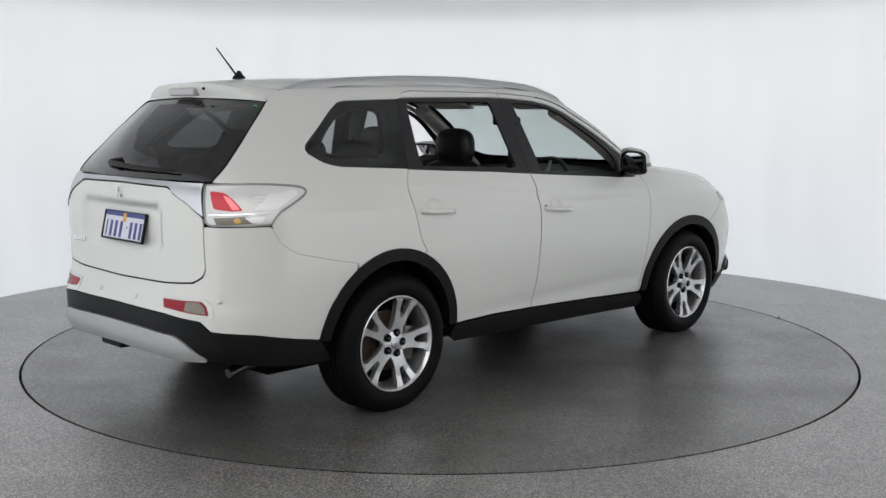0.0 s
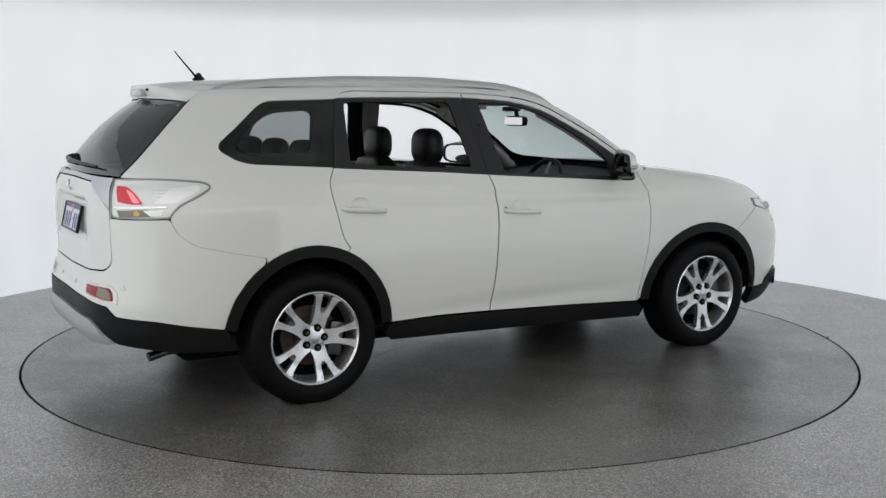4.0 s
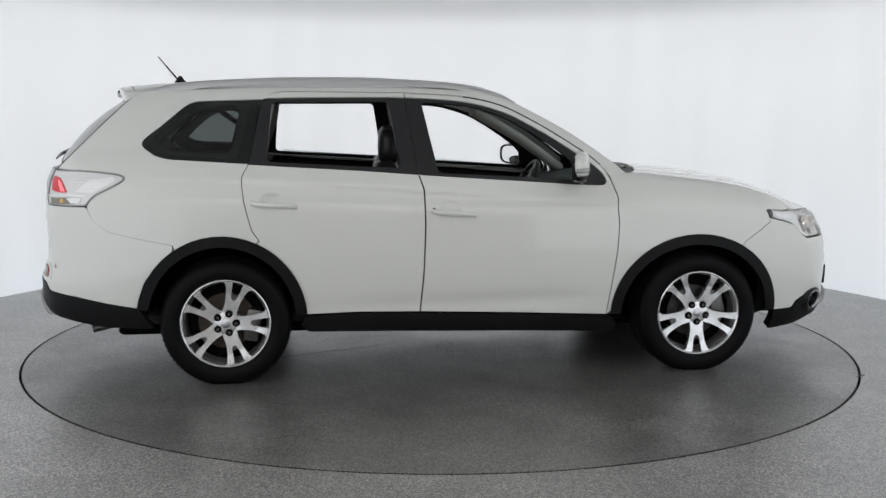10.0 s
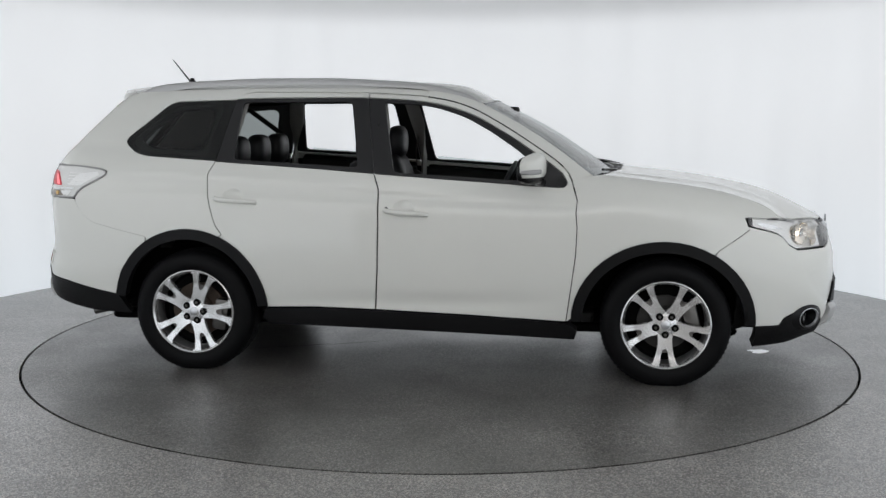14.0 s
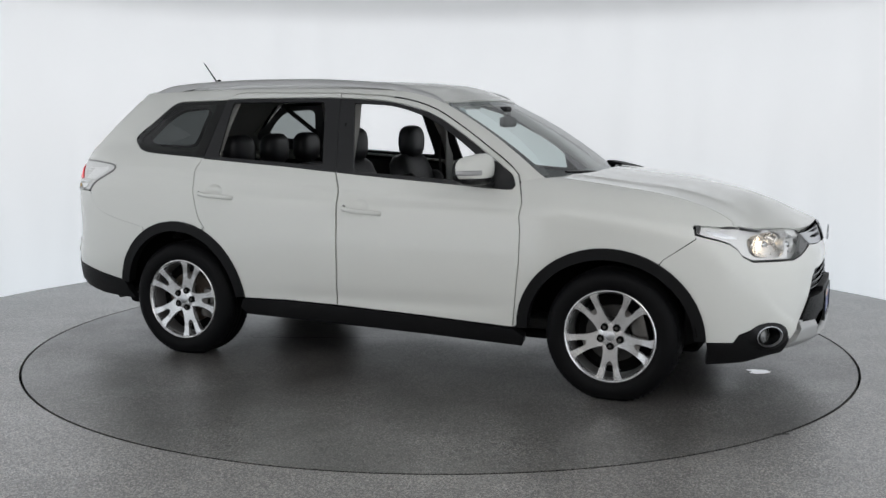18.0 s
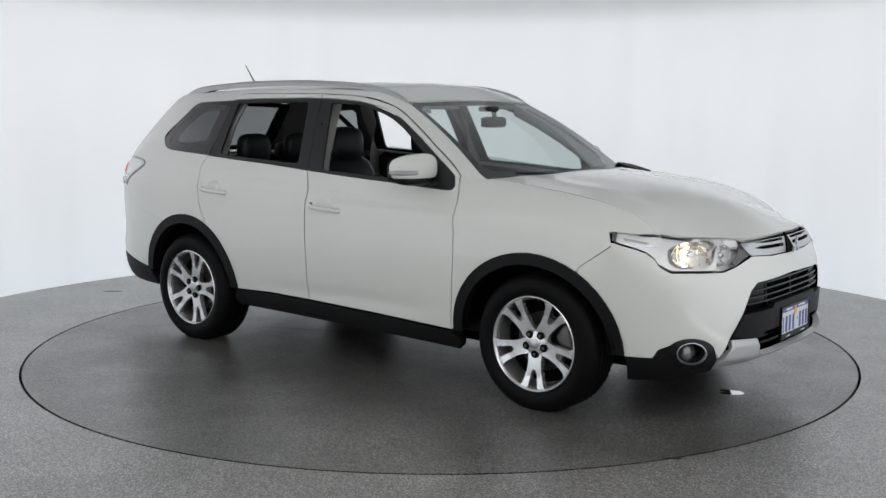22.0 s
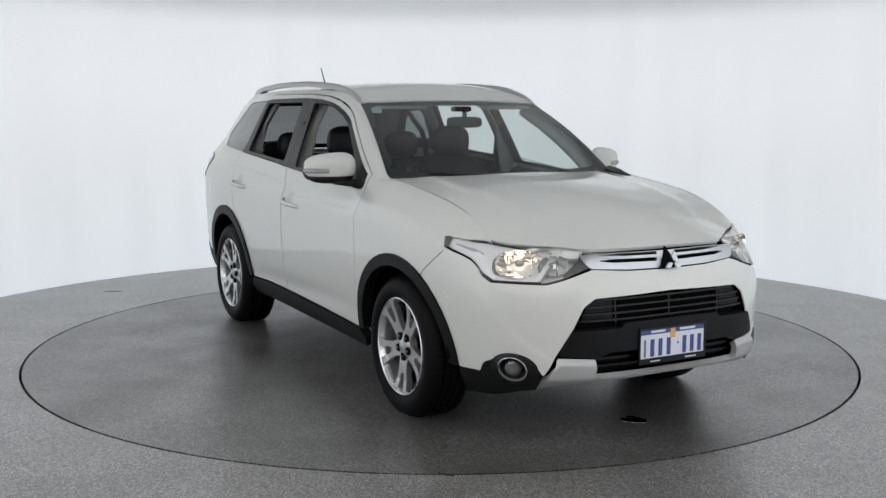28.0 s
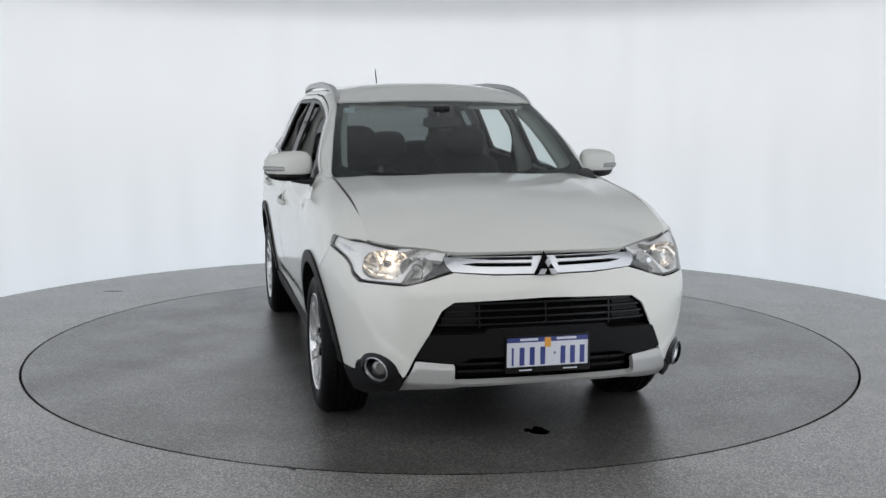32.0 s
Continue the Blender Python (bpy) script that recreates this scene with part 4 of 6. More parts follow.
# ---- nose: grilles, badge, lamps ----
def diamonds(x, z, size, facing):
    """Three upright diamonds that meet in the middle, as one plain badge."""
    bm = bmesh.new()
    for a in (90, 210, 330):
        d = Vector((0, math.cos(radians(a)), math.sin(radians(a))))
        n = Vector((0, -d.z, d.y))
        pts = [d * 0.004, d * size * 0.5 + n * size * 0.27, d * size, d * size * 0.5 - n * size * 0.27]
        low = [bm.verts.new(Vector((x, 0, z)) + p) for p in pts]
        top = [bm.verts.new(Vector((x + facing * 0.008, 0, z)) + p * 0.92 + d * size * 0.04) for p in pts]
        bm.faces.new(low)
        bm.faces.new(top)
        for k in range(4):
            j = (k + 1) % 4
            bm.faces.new((low[k], low[j], top[j], top[k]))
    bmesh.ops.recalc_face_normals(bm, faces=bm.faces)
    return bm


def build_nose():
    mouth = [(0.0, 0.697), (0.41, 0.687), (0.459, 0.653), (0.517, 0.553), (0.594, 0.443), (0.425, 0.42), (0.43, 0.35), (0.0, 0.345)]
    # near-black backing puts the shade behind the slats into its colour
    grille = sheet("lower_grille", skin, rounded(across(mouth), 0.015), [], DARK, car, "black lower grille", lift=-0.05, deep=-0.046, res=0.05)
    for z, a in ((0.682, 0.405), (0.652, 0.45), (0.621, 0.468), (0.592, 0.485)):
        sheet("slat", skin, rounded([(-a, z - 0.0042), (a, z - 0.0042), (a, z + 0.0042), (-a, z + 0.0042)], 0.0, 0.03), [], BLACK_TRIM, grille, lift=-0.012, deep=0.03, res=0.05)
    for u in (-0.3, 0.0, 0.3):
        sheet("upright", skin, rounded([(u - 0.004, 0.575), (u + 0.004, 0.575), (u + 0.004, 0.69), (u - 0.004, 0.69)], 0.0, 0.02), [], BLACK_TRIM, grille, lift=-0.018, deep=0.02, res=0.05)
    for s in (1, -1):
        for z in (0.667, 0.637, 0.607):
            o = [(0.315, z - 0.009), (0.44 + (0.667 - z) * 0.5, z - 0.009), (0.43 + (0.667 - z) * 0.5, z + 0.009), (0.315, z + 0.009)]
            o = [(s * u, v) for u, v in o][::s]
            sheet("side_blade", skin, rounded(o, 0.003, 0.03), [], CLAD, grille, lift=-0.02, deep=0.02, res=0.05)
    for z in (0.418, 0.385):
        sheet("slat", skin, rounded([(-0.41, z - 0.006), (0.41, z - 0.006), (0.41, z + 0.006), (-0.41, z + 0.006)], 0.0, 0.03), [], BLACK_TRIM, grille, lift=-0.02, deep=0.03, res=0.05)
    band = [(0.0, 0.578), (0.268, 0.578), (0.287, 0.556), (0.522, 0.552), (0.588, 0.447), (0.425, 0.430), (0.385, 0.436), (0.345, 0.452), (0.0, 0.452)]
    sheet("bumper_beam", skin, rounded(across(band), 0.012), [], CLAD, car, "black plastic beam across the grille", lift=0.012, deep=0.05, res=0.03)
    up = [(0.0, 0.884), (0.293, 0.884), (0.555, 0.880), (0.442, 0.809), (0.248, 0.799), (0.0, 0.796)]
    # backing sheet again near-black, for the shade between the chrome bars
    upper = sheet("upper_grille", skin, rounded(across(up), 0.004), [], DARK, car, "black upper grille", lift=-0.03, deep=-0.026, res=0.05)
    bar = [(0.0, 0.874), (0.29, 0.875), (0.538, 0.870), (0.45, 0.815), (0.248, 0.804), (0.0, 0.801)]
    slots = []
    for s in (1, -1):
        o = [(0.072, 0.847), (0.37, 0.851), (0.425, 0.845), (0.35, 0.836), (0.072, 0.831)]
        slots.append(rounded([(s * u, v) for u, v in o][::s], 0.003, 0.015))
        o = [(0.070, 0.8715), (0.30, 0.8722), (0.45, 0.868), (0.30, 0.861), (0.070, 0.859)]
        slots.append(rounded([(s * u, v) for u, v in o][::s], 0.002, 0.015))
    sheet("chrome_bar", skin, shrunk(rounded(across(bar), 0.008), 0.0), slots, BRUSHED, upper, "satin chrome double bar", lift=0.004, deep=0.02, res=0.025)
    part("badge", diamonds(2.318, 0.828, 0.052, 1), BRUSHED, upper, "chrome three-diamond badge")
    tri = [(0.0, 0.892), (0.062, 0.795), (-0.062, 0.795)]
    sheet("badge_back", skin, rounded([(-u, v) for u, v in tri], 0.006, 0.012), [], DARK, upper, lift=0.010, deep=0.01, res=0.02)


build_nose()


def aimed(x, y, z, yaw, tilt=0.0):
    """A pose whose -y axis points forwards, turned outwards by yaw."""
    return Matrix.Translation((x, y, z)) @ pose(0, 0, 0, 0, 0, 90 + yaw) @ pose(0, 0, 0, tilt, 0, 0)


def boxy(k, power=3.4):
    """Reach of a squared circle of radius 1 at k turns."""
    a = 2 * math.pi * k
    return (abs(math.cos(a)) ** power + abs(math.sin(a)) ** power) ** (-1 / power)


def squared(profile, steps, m):
    """A lathe whose rings are rounded squares."""
    bm = lathe(profile, steps)
    for v in bm.verts:
        f = boxy(math.atan2(v.co.z, v.co.x) / (2 * math.pi))
        v.co.x, v.co.z = v.co.x * f, v.co.z * f
    bmesh.ops.transform(bm, matrix=m, verts=bm.verts)
    return bm


def build_headlamps():
    top = flank([(1.745, 0.934), (1.85, 0.925), (1.93, 0.921)]) + [(0.825, 0.901), (0.66, 0.899), (0.578, 0.891), (0.452, 0.824)]
    low = [(0.56, 0.776), (0.637, 0.757), (0.885, 0.757)] + flank([(1.968, 0.785), (1.945, 0.817), (1.91, 0.844), (1.86, 0.862), (1.80, 0.876), (1.752, 0.890)])
    for s in (1, -1):
        o = shrunk(rounded((top + low), 0.006), 0.002)
        tip_top, tip_low = flank([(1.770, 0.930)])[0], flank([(1.772, 0.888)])[0]
        rim = rounded([tip_top] + [(u, v - 0.0040) for u, v in top[1:5]] + [(0.576, 0.888), (0.472, 0.826), (0.565, 0.7805), (0.640, 0.7610), (0.880, 0.7605)] + [(u - 0.003, v + 0.002) for u, v in low[3:-1]] + [tip_low], 0.004)
        if s < 0:
            o, rim = mirrored(o), mirrored(rim)
        lamp = sheet("headlamp", skin, o, [], PALE_CHROME, car, "lit headlamp with clear lens and chrome bowls", lift=-0.060, deep=-0.057, res=0.04)
        lens = sheet("lens", skin, o, [], LENS, lamp, "clear plastic lens", lift=0.003, deep=0.003, res=0.03)
        lens.visible_shadow = False
        sheet("lens_border", skin, o, [rim], GREY_PLASTIC, lamp, "dark grey border", lift=0.0015, deep=0.002, res=0.03)
        chrome = flank([(1.762, 0.9285), (1.85, 0.921), (1.925, 0.917)]) + [(0.82, 0.897), (0.668, 0.888), (0.655, 0.85), (0.668, 0.768), (0.875, 0.766)] + flank([(1.955, 0.80), (1.935, 0.828), (1.90, 0.852), (1.85, 0.868), (1.80, 0.881), (1.765, 0.892)])
        sides = [(s * u, v) for u, v in chrome][::s]
        holes = []
        for u0, v0, r in ((0.785, 0.830, 0.058),):
            holes.append([(s * (u0 + 1.80 * r * boxy(k / 28, 2.7) * math.cos(2 * math.pi * k / 28)), v0 + r * boxy(k / 28, 2.7) * math.sin(2 * math.pi * k / 28)) for k in range(28)][::s])
        sheet("bezel", skin, rounded(sides, 0.01), holes, PALE_CHROME, lamp, "pale chrome bezel", lift=-0.012, deep=0.03, res=0.02)
        strip = [(s * u, v) for u, v in flank([(1.80, 0.91), (1.90, 0.893), (1.95, 0.87), (1.88, 0.872), (1.81, 0.893)])][::s]
        sheet("turn_lens", skin, rounded(strip, 0.006, 0.01), [], CHROME, lamp, "chrome side strip", lift=-0.010, deep=0.01, res=0.02)
        end = [(s * u, v) for u, v in ((0.452, 0.822), (0.560, 0.780), (0.572, 0.795), (0.530, 0.850), (0.560, 0.884))][::s]
        sheet("inner_end", skin, rounded(end, 0.004), [], GREY_PLASTIC, lamp, "dark grey inner end", lift=-0.006, deep=0.02, res=0.02)
        blind = [(s * u, v) for u, v in ((0.556, 0.885), (0.655, 0.892), (0.655, 0.872), (0.545, 0.866))][::s]
        sheet("upper_blind", skin, rounded(blind, 0.004), [], PALE_CHROME, lamp, "grey upper strip", lift=-0.014, deep=0.02, res=0.02)
        for u0, z, r, wide, lit, yaw in ((0.785, 0.830, 0.061, 1.75, True, 28), (0.632, 0.824, 0.048, 1.5, False, 14)):
            q = skin(np.array([s * u0]), np.array([z]))[0]
            x, y = q[0] - 0.022 * math.cos(radians(yaw + 12)), abs(q[1]) - 0.022 * math.sin(radians(yaw + 12))
            m = aimed(x, -s * y, z, -s * yaw) @ Matrix.Diagonal((wide, 1, 1, 1))
            steps = 16 if lit else 12
            bowl = lathe([(r, 0.0), (r * 0.95, -0.012), (r * 0.80, -0.028), (r * 0.58, -0.042), (r * 0.34, -0.050), (0.012, -0.053)], steps)
            glint = random.Random(7)
            for v in bowl.verts:
                f = boxy(math.atan2(v.co.z, v.co.x) / (2 * math.pi), 2.7)
                v.co.x, v.co.z = v.co.x * f, v.co.z * f
                if v.co.y > 0.005:
                    v.co.y += glint.uniform(-0.009, 0.009)
                    v.co.x *= glint.uniform(0.92, 1.08)
            bmesh.ops.transform(bowl, matrix=m, verts=bowl.verts)
            bowl = part("bowl", bowl, LIT_BOWL if lit else FACETED, lamp, "lit warm faceted reflector bowl" if lit else "faceted chrome reflector bowl")
            part("bulb", lathe([(0.0, 0.0), (0.010, -0.004), (0.014, -0.02), (0.012, -0.055), (0.0, -0.06)] if not lit else [(0.0, -0.012), (0.008, -0.016), (0.012, -0.028), (0.010, -0.05), (0.0, -0.052)], 16, m), LAMP_LIT if lit else REFLECTOR, lamp, "glowing bulb" if lit else "unlit bulb", 60)
            part("bulb_shield", lathe([(0.0, 0.004), (0.012, 0.002), (0.017, -0.006), (0.017, -0.010)], 16, m @ Matrix.Diagonal((0.8, 1, 1, 1))), CHROME, lamp, "chrome bulb shield", 40)
            for n in (-0.55, 0.45) if lit else (-0.3, 0.3):
                rib = [m @ Vector((r * n + 0.006 * math.sin(math.pi * k / 8), 0.030 * math.sin(math.pi * k / 8), r * 0.85 * math.cos(math.pi * k / 8))) for k in range(9)]
                part("reflector_rib", tube(rib, 0.0035, 6), CHROME, lamp, "thin chrome reflector rib", 60)
        q = skin(np.array([s * 0.792]), np.array([0.377]))[0]
        turn = aimed(q[0], q[1], q[2], -s * 40) @ Matrix.Diagonal((1.3, 1, 1, 1))
        fog = part("fog_lamp", lathe([(0.056, 0.016), (0.053, -0.01), (0.050, -0.05), (0.0, -0.055)], 32, turn), BLACK_TRIM, car, "round fog lamp in a black bezel", 35)
        part("fog_lens", lathe([(0.0, 0.0), (0.020, -0.001), (0.034, -0.005), (0.042, -0.012), (0.043, -0.03)], 24, aimed(q[0] - 0.010, q[1] + s * 0.008, q[2] - 0.002, -s * 26)), FOG_GLASS, fog, "glass fog lens", 50)


build_headlamps()


# ---- tail: glass, spoiler, lamps, plate ----
TAIL_EDGE = rear_edge(0.0, 1.178, 1.535)


def glass_skin(u, z):
    """The rear window: a gentle arc from one slanting edge to the other."""
    u, z = np.asarray(u, float), np.asarray(z, float)
    xe = np.interp(z, [1.178, 1.290, 1.409, 1.535, 1.582], [-2.230, -2.115, -1.998, -1.868, -1.813])
    ue = along(xe, z)
    f = (u - FULL) / (FULL - ue)
    y = f * np.abs(skin(ue, z)[..., 1])
    swell = np.interp(z, [1.178, 1.22, 1.29, 1.40, 1.48, 1.556], [0.080, 0.115, 0.145, 0.155, 0.140, 0.100])
    return np.stack([xe - swell * (1 - f * f), y, z], -1)


def build_tail():
    e = [(FULL - u, z) for u, z in flank(TAIL_EDGE)]
    glass_half = [(0.0, 1.176), (0.3, 1.177), *e, (0.46, 1.551), (0.0, 1.558)]
    o = rounded(over_tail(glass_half), 0.015)
    glass = sheet("rear_window", glass_skin, o, [], REAR_TINT, car, "dark tinted rear window", lift=-0.002, deep=0.004)
    glass.visible_shadow = False
    hole = [(0.0, 1.212), (0.3, 1.214), *[(0.86 * d, z) for d, z in e if 1.22 < z < 1.51], (0.40, 1.520), (0.0, 1.528)]
    sheet("printed_border", glass_skin, o, [rounded(over_tail(hole), 0.04)], BLACK_TRIM, glass, "black printed border", lift=-0.0045, deep=0.003)
    chrome = [(0.0, 1.172), (0.645, 1.170), (0.653, 1.024), (0.56, 1.084), (0.47, 1.123), (0.43, 1.147), (0.0, 1.152)]
    sheet("chrome_garnish", skin, shrunk(rounded(over_tail(chrome), 0.006), 0.001), [], BRUSHED, tailgate, "satin chrome strip over the plate", lift=0.006, deep=0.02, res=0.03)
    part("badge", diamonds(-2.341, 1.098, 0.036, -1), CHROME, tailgate, "chrome three-diamond badge")
    for y in (0.485, 0.455, 0.425, 0.395, 0.365):
        x = float(skin(np.array([FULL + y]), np.array([0.845]))[0][0])
        part("letter_bar", box(x - 0.005, x + 0.004, y - 0.011, y + 0.011, 0.834, 0.854, 0.002), CHROME, tailgate, "chrome lettering bar")
    half = [(-1.902, 0.0), (-1.887, 0.25), (-1.832, 0.452), (-1.772, 0.526), (-1.80, 0.512), (-1.85, 0.482), (-1.890, 0.435), (-1.930, 0.335), (-1.966, 0.19), (-1.980, 0.0)]
    o = half + [(x, -y) for x, y in half[::-1] if y > 1e-6]
    spoiler = sheet("roof_spoiler", roof_skin, shrunk(rounded(o, 0.03), 0.002), [], PAINT, car, "white roof spoiler", flip=False, res=0.04, deep=0.012)
    ys = np.linspace(-0.525, 0.525, 41)
    rim_y, rim_x = [0.0, 0.19, 0.335, 0.435, 0.482, 0.512, 0.526], [-1.978, -1.964, -1.928, -1.888, -1.848, -1.80, -1.774]
    upper = roof_skin(np.interp(np.abs(ys), rim_y, rim_x), ys)
    reach = np.abs(ys) / 0.525 * (e[-1][0] + 0.002)
    lower = glass_skin(FULL + np.sign(ys) * reach, np.interp(np.abs(ys), [0.0, 0.30, 0.46, 0.525], [1.556, 1.549, 1.541, 1.534]))
    lower[:, 0] -= 0.004
    verts, faces = [], []
    for p, q in zip(upper, lower):
        for k in range(6):
            v = p + (q - p) * k / 5
            verts.append(v + np.array([-0.010, 0.0, 0.0]) * math.sin(math.pi * min(1.0, k / 4.0)) * 0.8)
    for i in range(40):
        for k in range(5):
            faces.append((i * 6 + k, i * 6 + k + 1, (i + 1) * 6 + k + 1, (i + 1) * 6 + k)[::-1])
    object_of("spoiler_face", verts, faces, PAINT, spoiler, "white rear face of the spoiler")
    part("high_brake_lamp", box(-1.990, -1.935, -0.115, 0.115, 1.563, 1.602, 0.012), BRAKE_LENS, spoiler, "pale grey high brake lamp", 40)
    part("washer_nozzle", lathe([(0.0, 0.012), (0.006, 0.01), (0.008, 0.0), (0.008, -0.006), (0.0, -0.006)], 12, Matrix.Translation((-1.964, -0.176, 1.597)) @ pose(0, 0, 0, 0, 0, -90)), DARK, spoiler, "black washer nozzle", 50)
    wiper = part("rear_wiper", tube([(-2.325, 0.10, 1.240), (-2.335, -0.03, 1.234), (-2.315, -0.22, 1.226), (-2.285, -0.40, 1.219)], 0.014, 8, 0.4), BLACK_TRIM, car, "black rear wiper", 60)
    part("wiper_cover", lathe([(0.0, 0.03), (0.02, 0.026), (0.028, 0.0), (0.03, -0.03)], 16, Matrix.Translation((-2.305, 0.09, 1.236)) @ pose(0, 0, 0, 0, 0, -90)), BLACK_TRIM, wiper, "black pivot cover", 40)
    part("sticker", lathe([(0.0, 0.001), (0.011, 0.001), (0.011, -0.001), (0.0, -0.001)], 16, Matrix.Translation((-1.905, -0.515, 1.511)) @ pose(0, 0, 0, 0, 0, -80) @ pose(0, 0, 0, 40, 0, 0)), GREEN, glass, "small green round sticker", 40)
    outline = TAIL_LAMP + [(-2.10, 1.171)]
    lamp = flank(outline) + [(FULL - 0.656, 1.168), (FULL - 0.656, 1.000), (FULL - 0.68, 0.984), *flank([(-2.15, 0.980)])]
    red = [(FULL - 0.690, 1.135), (FULL - 0.755, 1.128), (FULL - 0.795, 1.100), (FULL - 0.835, 1.052), (FULL - 0.78, 1.050), (FULL - 0.705, 1.060)]
    hot = [(FULL - 0.750, 1.118), (FULL - 0.780, 1.105), (FULL - 0.822, 1.057), (FULL - 0.788, 1.056)]
    amber = [(FULL - 0.70, 1.021), (FULL - 0.86, 1.026), (FULL - 0.885, 0.994), (FULL - 0.715, 0.990)]
    wing = [*flank([(-2.11, 1.055), (-2.035, 1.12), (-1.909, 1.136), (-1.895, 1.118), (-2.018, 1.054)])]
    for s in (1, -1):
        def side(p, r):
            q = rounded(p, r, 0.015)
            return q if s > 0 else mirrored(q)
        body = sheet("tail_lamp", skin, shrunk(side(lamp, 0.012), 0.001), [], CLEAR_LENS, car, "tail lamp with clear and red lenses", lift=0.002, deep=0.02, res=0.03)
        sheet("border", skin, shrunk(side(lamp, 0.012), 0.001), [shrunk(side(lamp, 0.012), 0.009)], GREY_RIM, body, "grey rim", lift=0.006, deep=0.008, res=0.03)
        sheet("red_lens", skin, side(red, 0.012), [], RED_LIT, body, "red glowing lens", lift=0.007, deep=0.006, res=0.015)
        sheet("bright_edge", skin, side(hot, 0.008), [], RED_HOT, body, "bright edge of the red lens", lift=0.009, deep=0.006, res=0.015)
        for n in range(5):
            z = 1.060 + 0.015 * n
            rib = [(FULL - 0.885, z), (FULL - 0.98 - 0.02 * n, z + 0.002), (FULL - 0.98 - 0.02 * n, z + 0.006), (FULL - 0.885, z + 0.004)]
            sheet("rib", skin, side(rib, 0.001), [], PALE_CHROME, body, lift=0.0055, deep=0.004, res=0.02)
        sheet("amber_lens", skin, side(amber, 0.006), [], AMBER_LENS, body, "smoked amber lens", lift=0.006, deep=0.006, res=0.015)
        bulb = [(FULL - 0.805 + 0.016 * math.cos(k * math.pi / 6), 1.008 + 0.011 * math.sin(k * math.pi / 6)) for k in range(12)]
        sheet("indicator_bulb", skin, side(bulb, 0.0), [], AMBER, body, "amber indicator bulb", lift=0.009, deep=0.006, res=0.015)
        # pale patch paints the gleam beside the bulb
        gleam = [(FULL - 0.835, 1.022), (FULL - 0.93, 1.024), (FULL - 0.915, 1.000), (FULL - 0.87, 0.996)]
        sheet("lens_facet", skin, side(gleam, 0.004), [], PALE_CHROME, body, "pale patch beside the bulb, a gleam put into the colour", lift=0.0075, deep=0.004, res=0.02)
        sheet("divider", skin, side([(FULL - 0.68, 1.037), (FULL - 0.95, 1.040), (FULL - 0.95, 1.034), (FULL - 0.68, 1.030)], 0.001), [], CHROME, body, "chrome divider", lift=0.008, deep=0.006, res=0.02)
        sheet("wing_lens", skin, side(wing, 0.008), [], PALE_CHROME, body, "bright side lens", lift=0.004, deep=0.003, res=0.015)
        ref = [(0.405, 0.640), (0.640, 0.645), (0.668, 0.625), (0.694, 0.585), (0.425, 0.603)]
        o = side([(FULL - d, z) for d, z in ref], 0.01)
        reflector = sheet("rear_reflector", skin, o, [], RED_LENS, car, "red and clear rear fog lens", lift=0.006, deep=0.012, res=0.02)
        o2 = side([(FULL - d, z) for d, z in ((0.56, 0.639), (0.632, 0.641), (0.658, 0.622), (0.682, 0.589), (0.565, 0.598))], 0.006)
        sheet("clear_part", skin, o2, [], AMBER_LENS, reflector, "smoked clear part", lift=0.008, deep=0.004, res=0.02)
        big = side([(FULL - d, z) for d, z in ((0.385, 0.652), (0.652, 0.659), (0.695, 0.634), (0.725, 0.570), (0.405, 0.588))], 0.014)
        sheet("reflector_frame", skin, big, [shrunk(o, -0.003)], PAINT, reflector, "white raised frame", lift=0.005, deep=0.008, res=0.02)
        for d, z in ((0.725, 0.651), (0.17, 0.619)):
            p = skin(np.array([s * (FULL - d)]), np.array([z]))[0]
            part("parking_sensor", lathe([(0.0, 0.006), (0.010, 0.006), (0.013, 0.004), (0.013, -0.006)], 16, Matrix.Translation(p) @ pose(0, 0, 0, 0, 0, -90 + s * (35 if d > 0.5 else 2))), PAINT, car, "white parking sensor", 40)


build_tail()


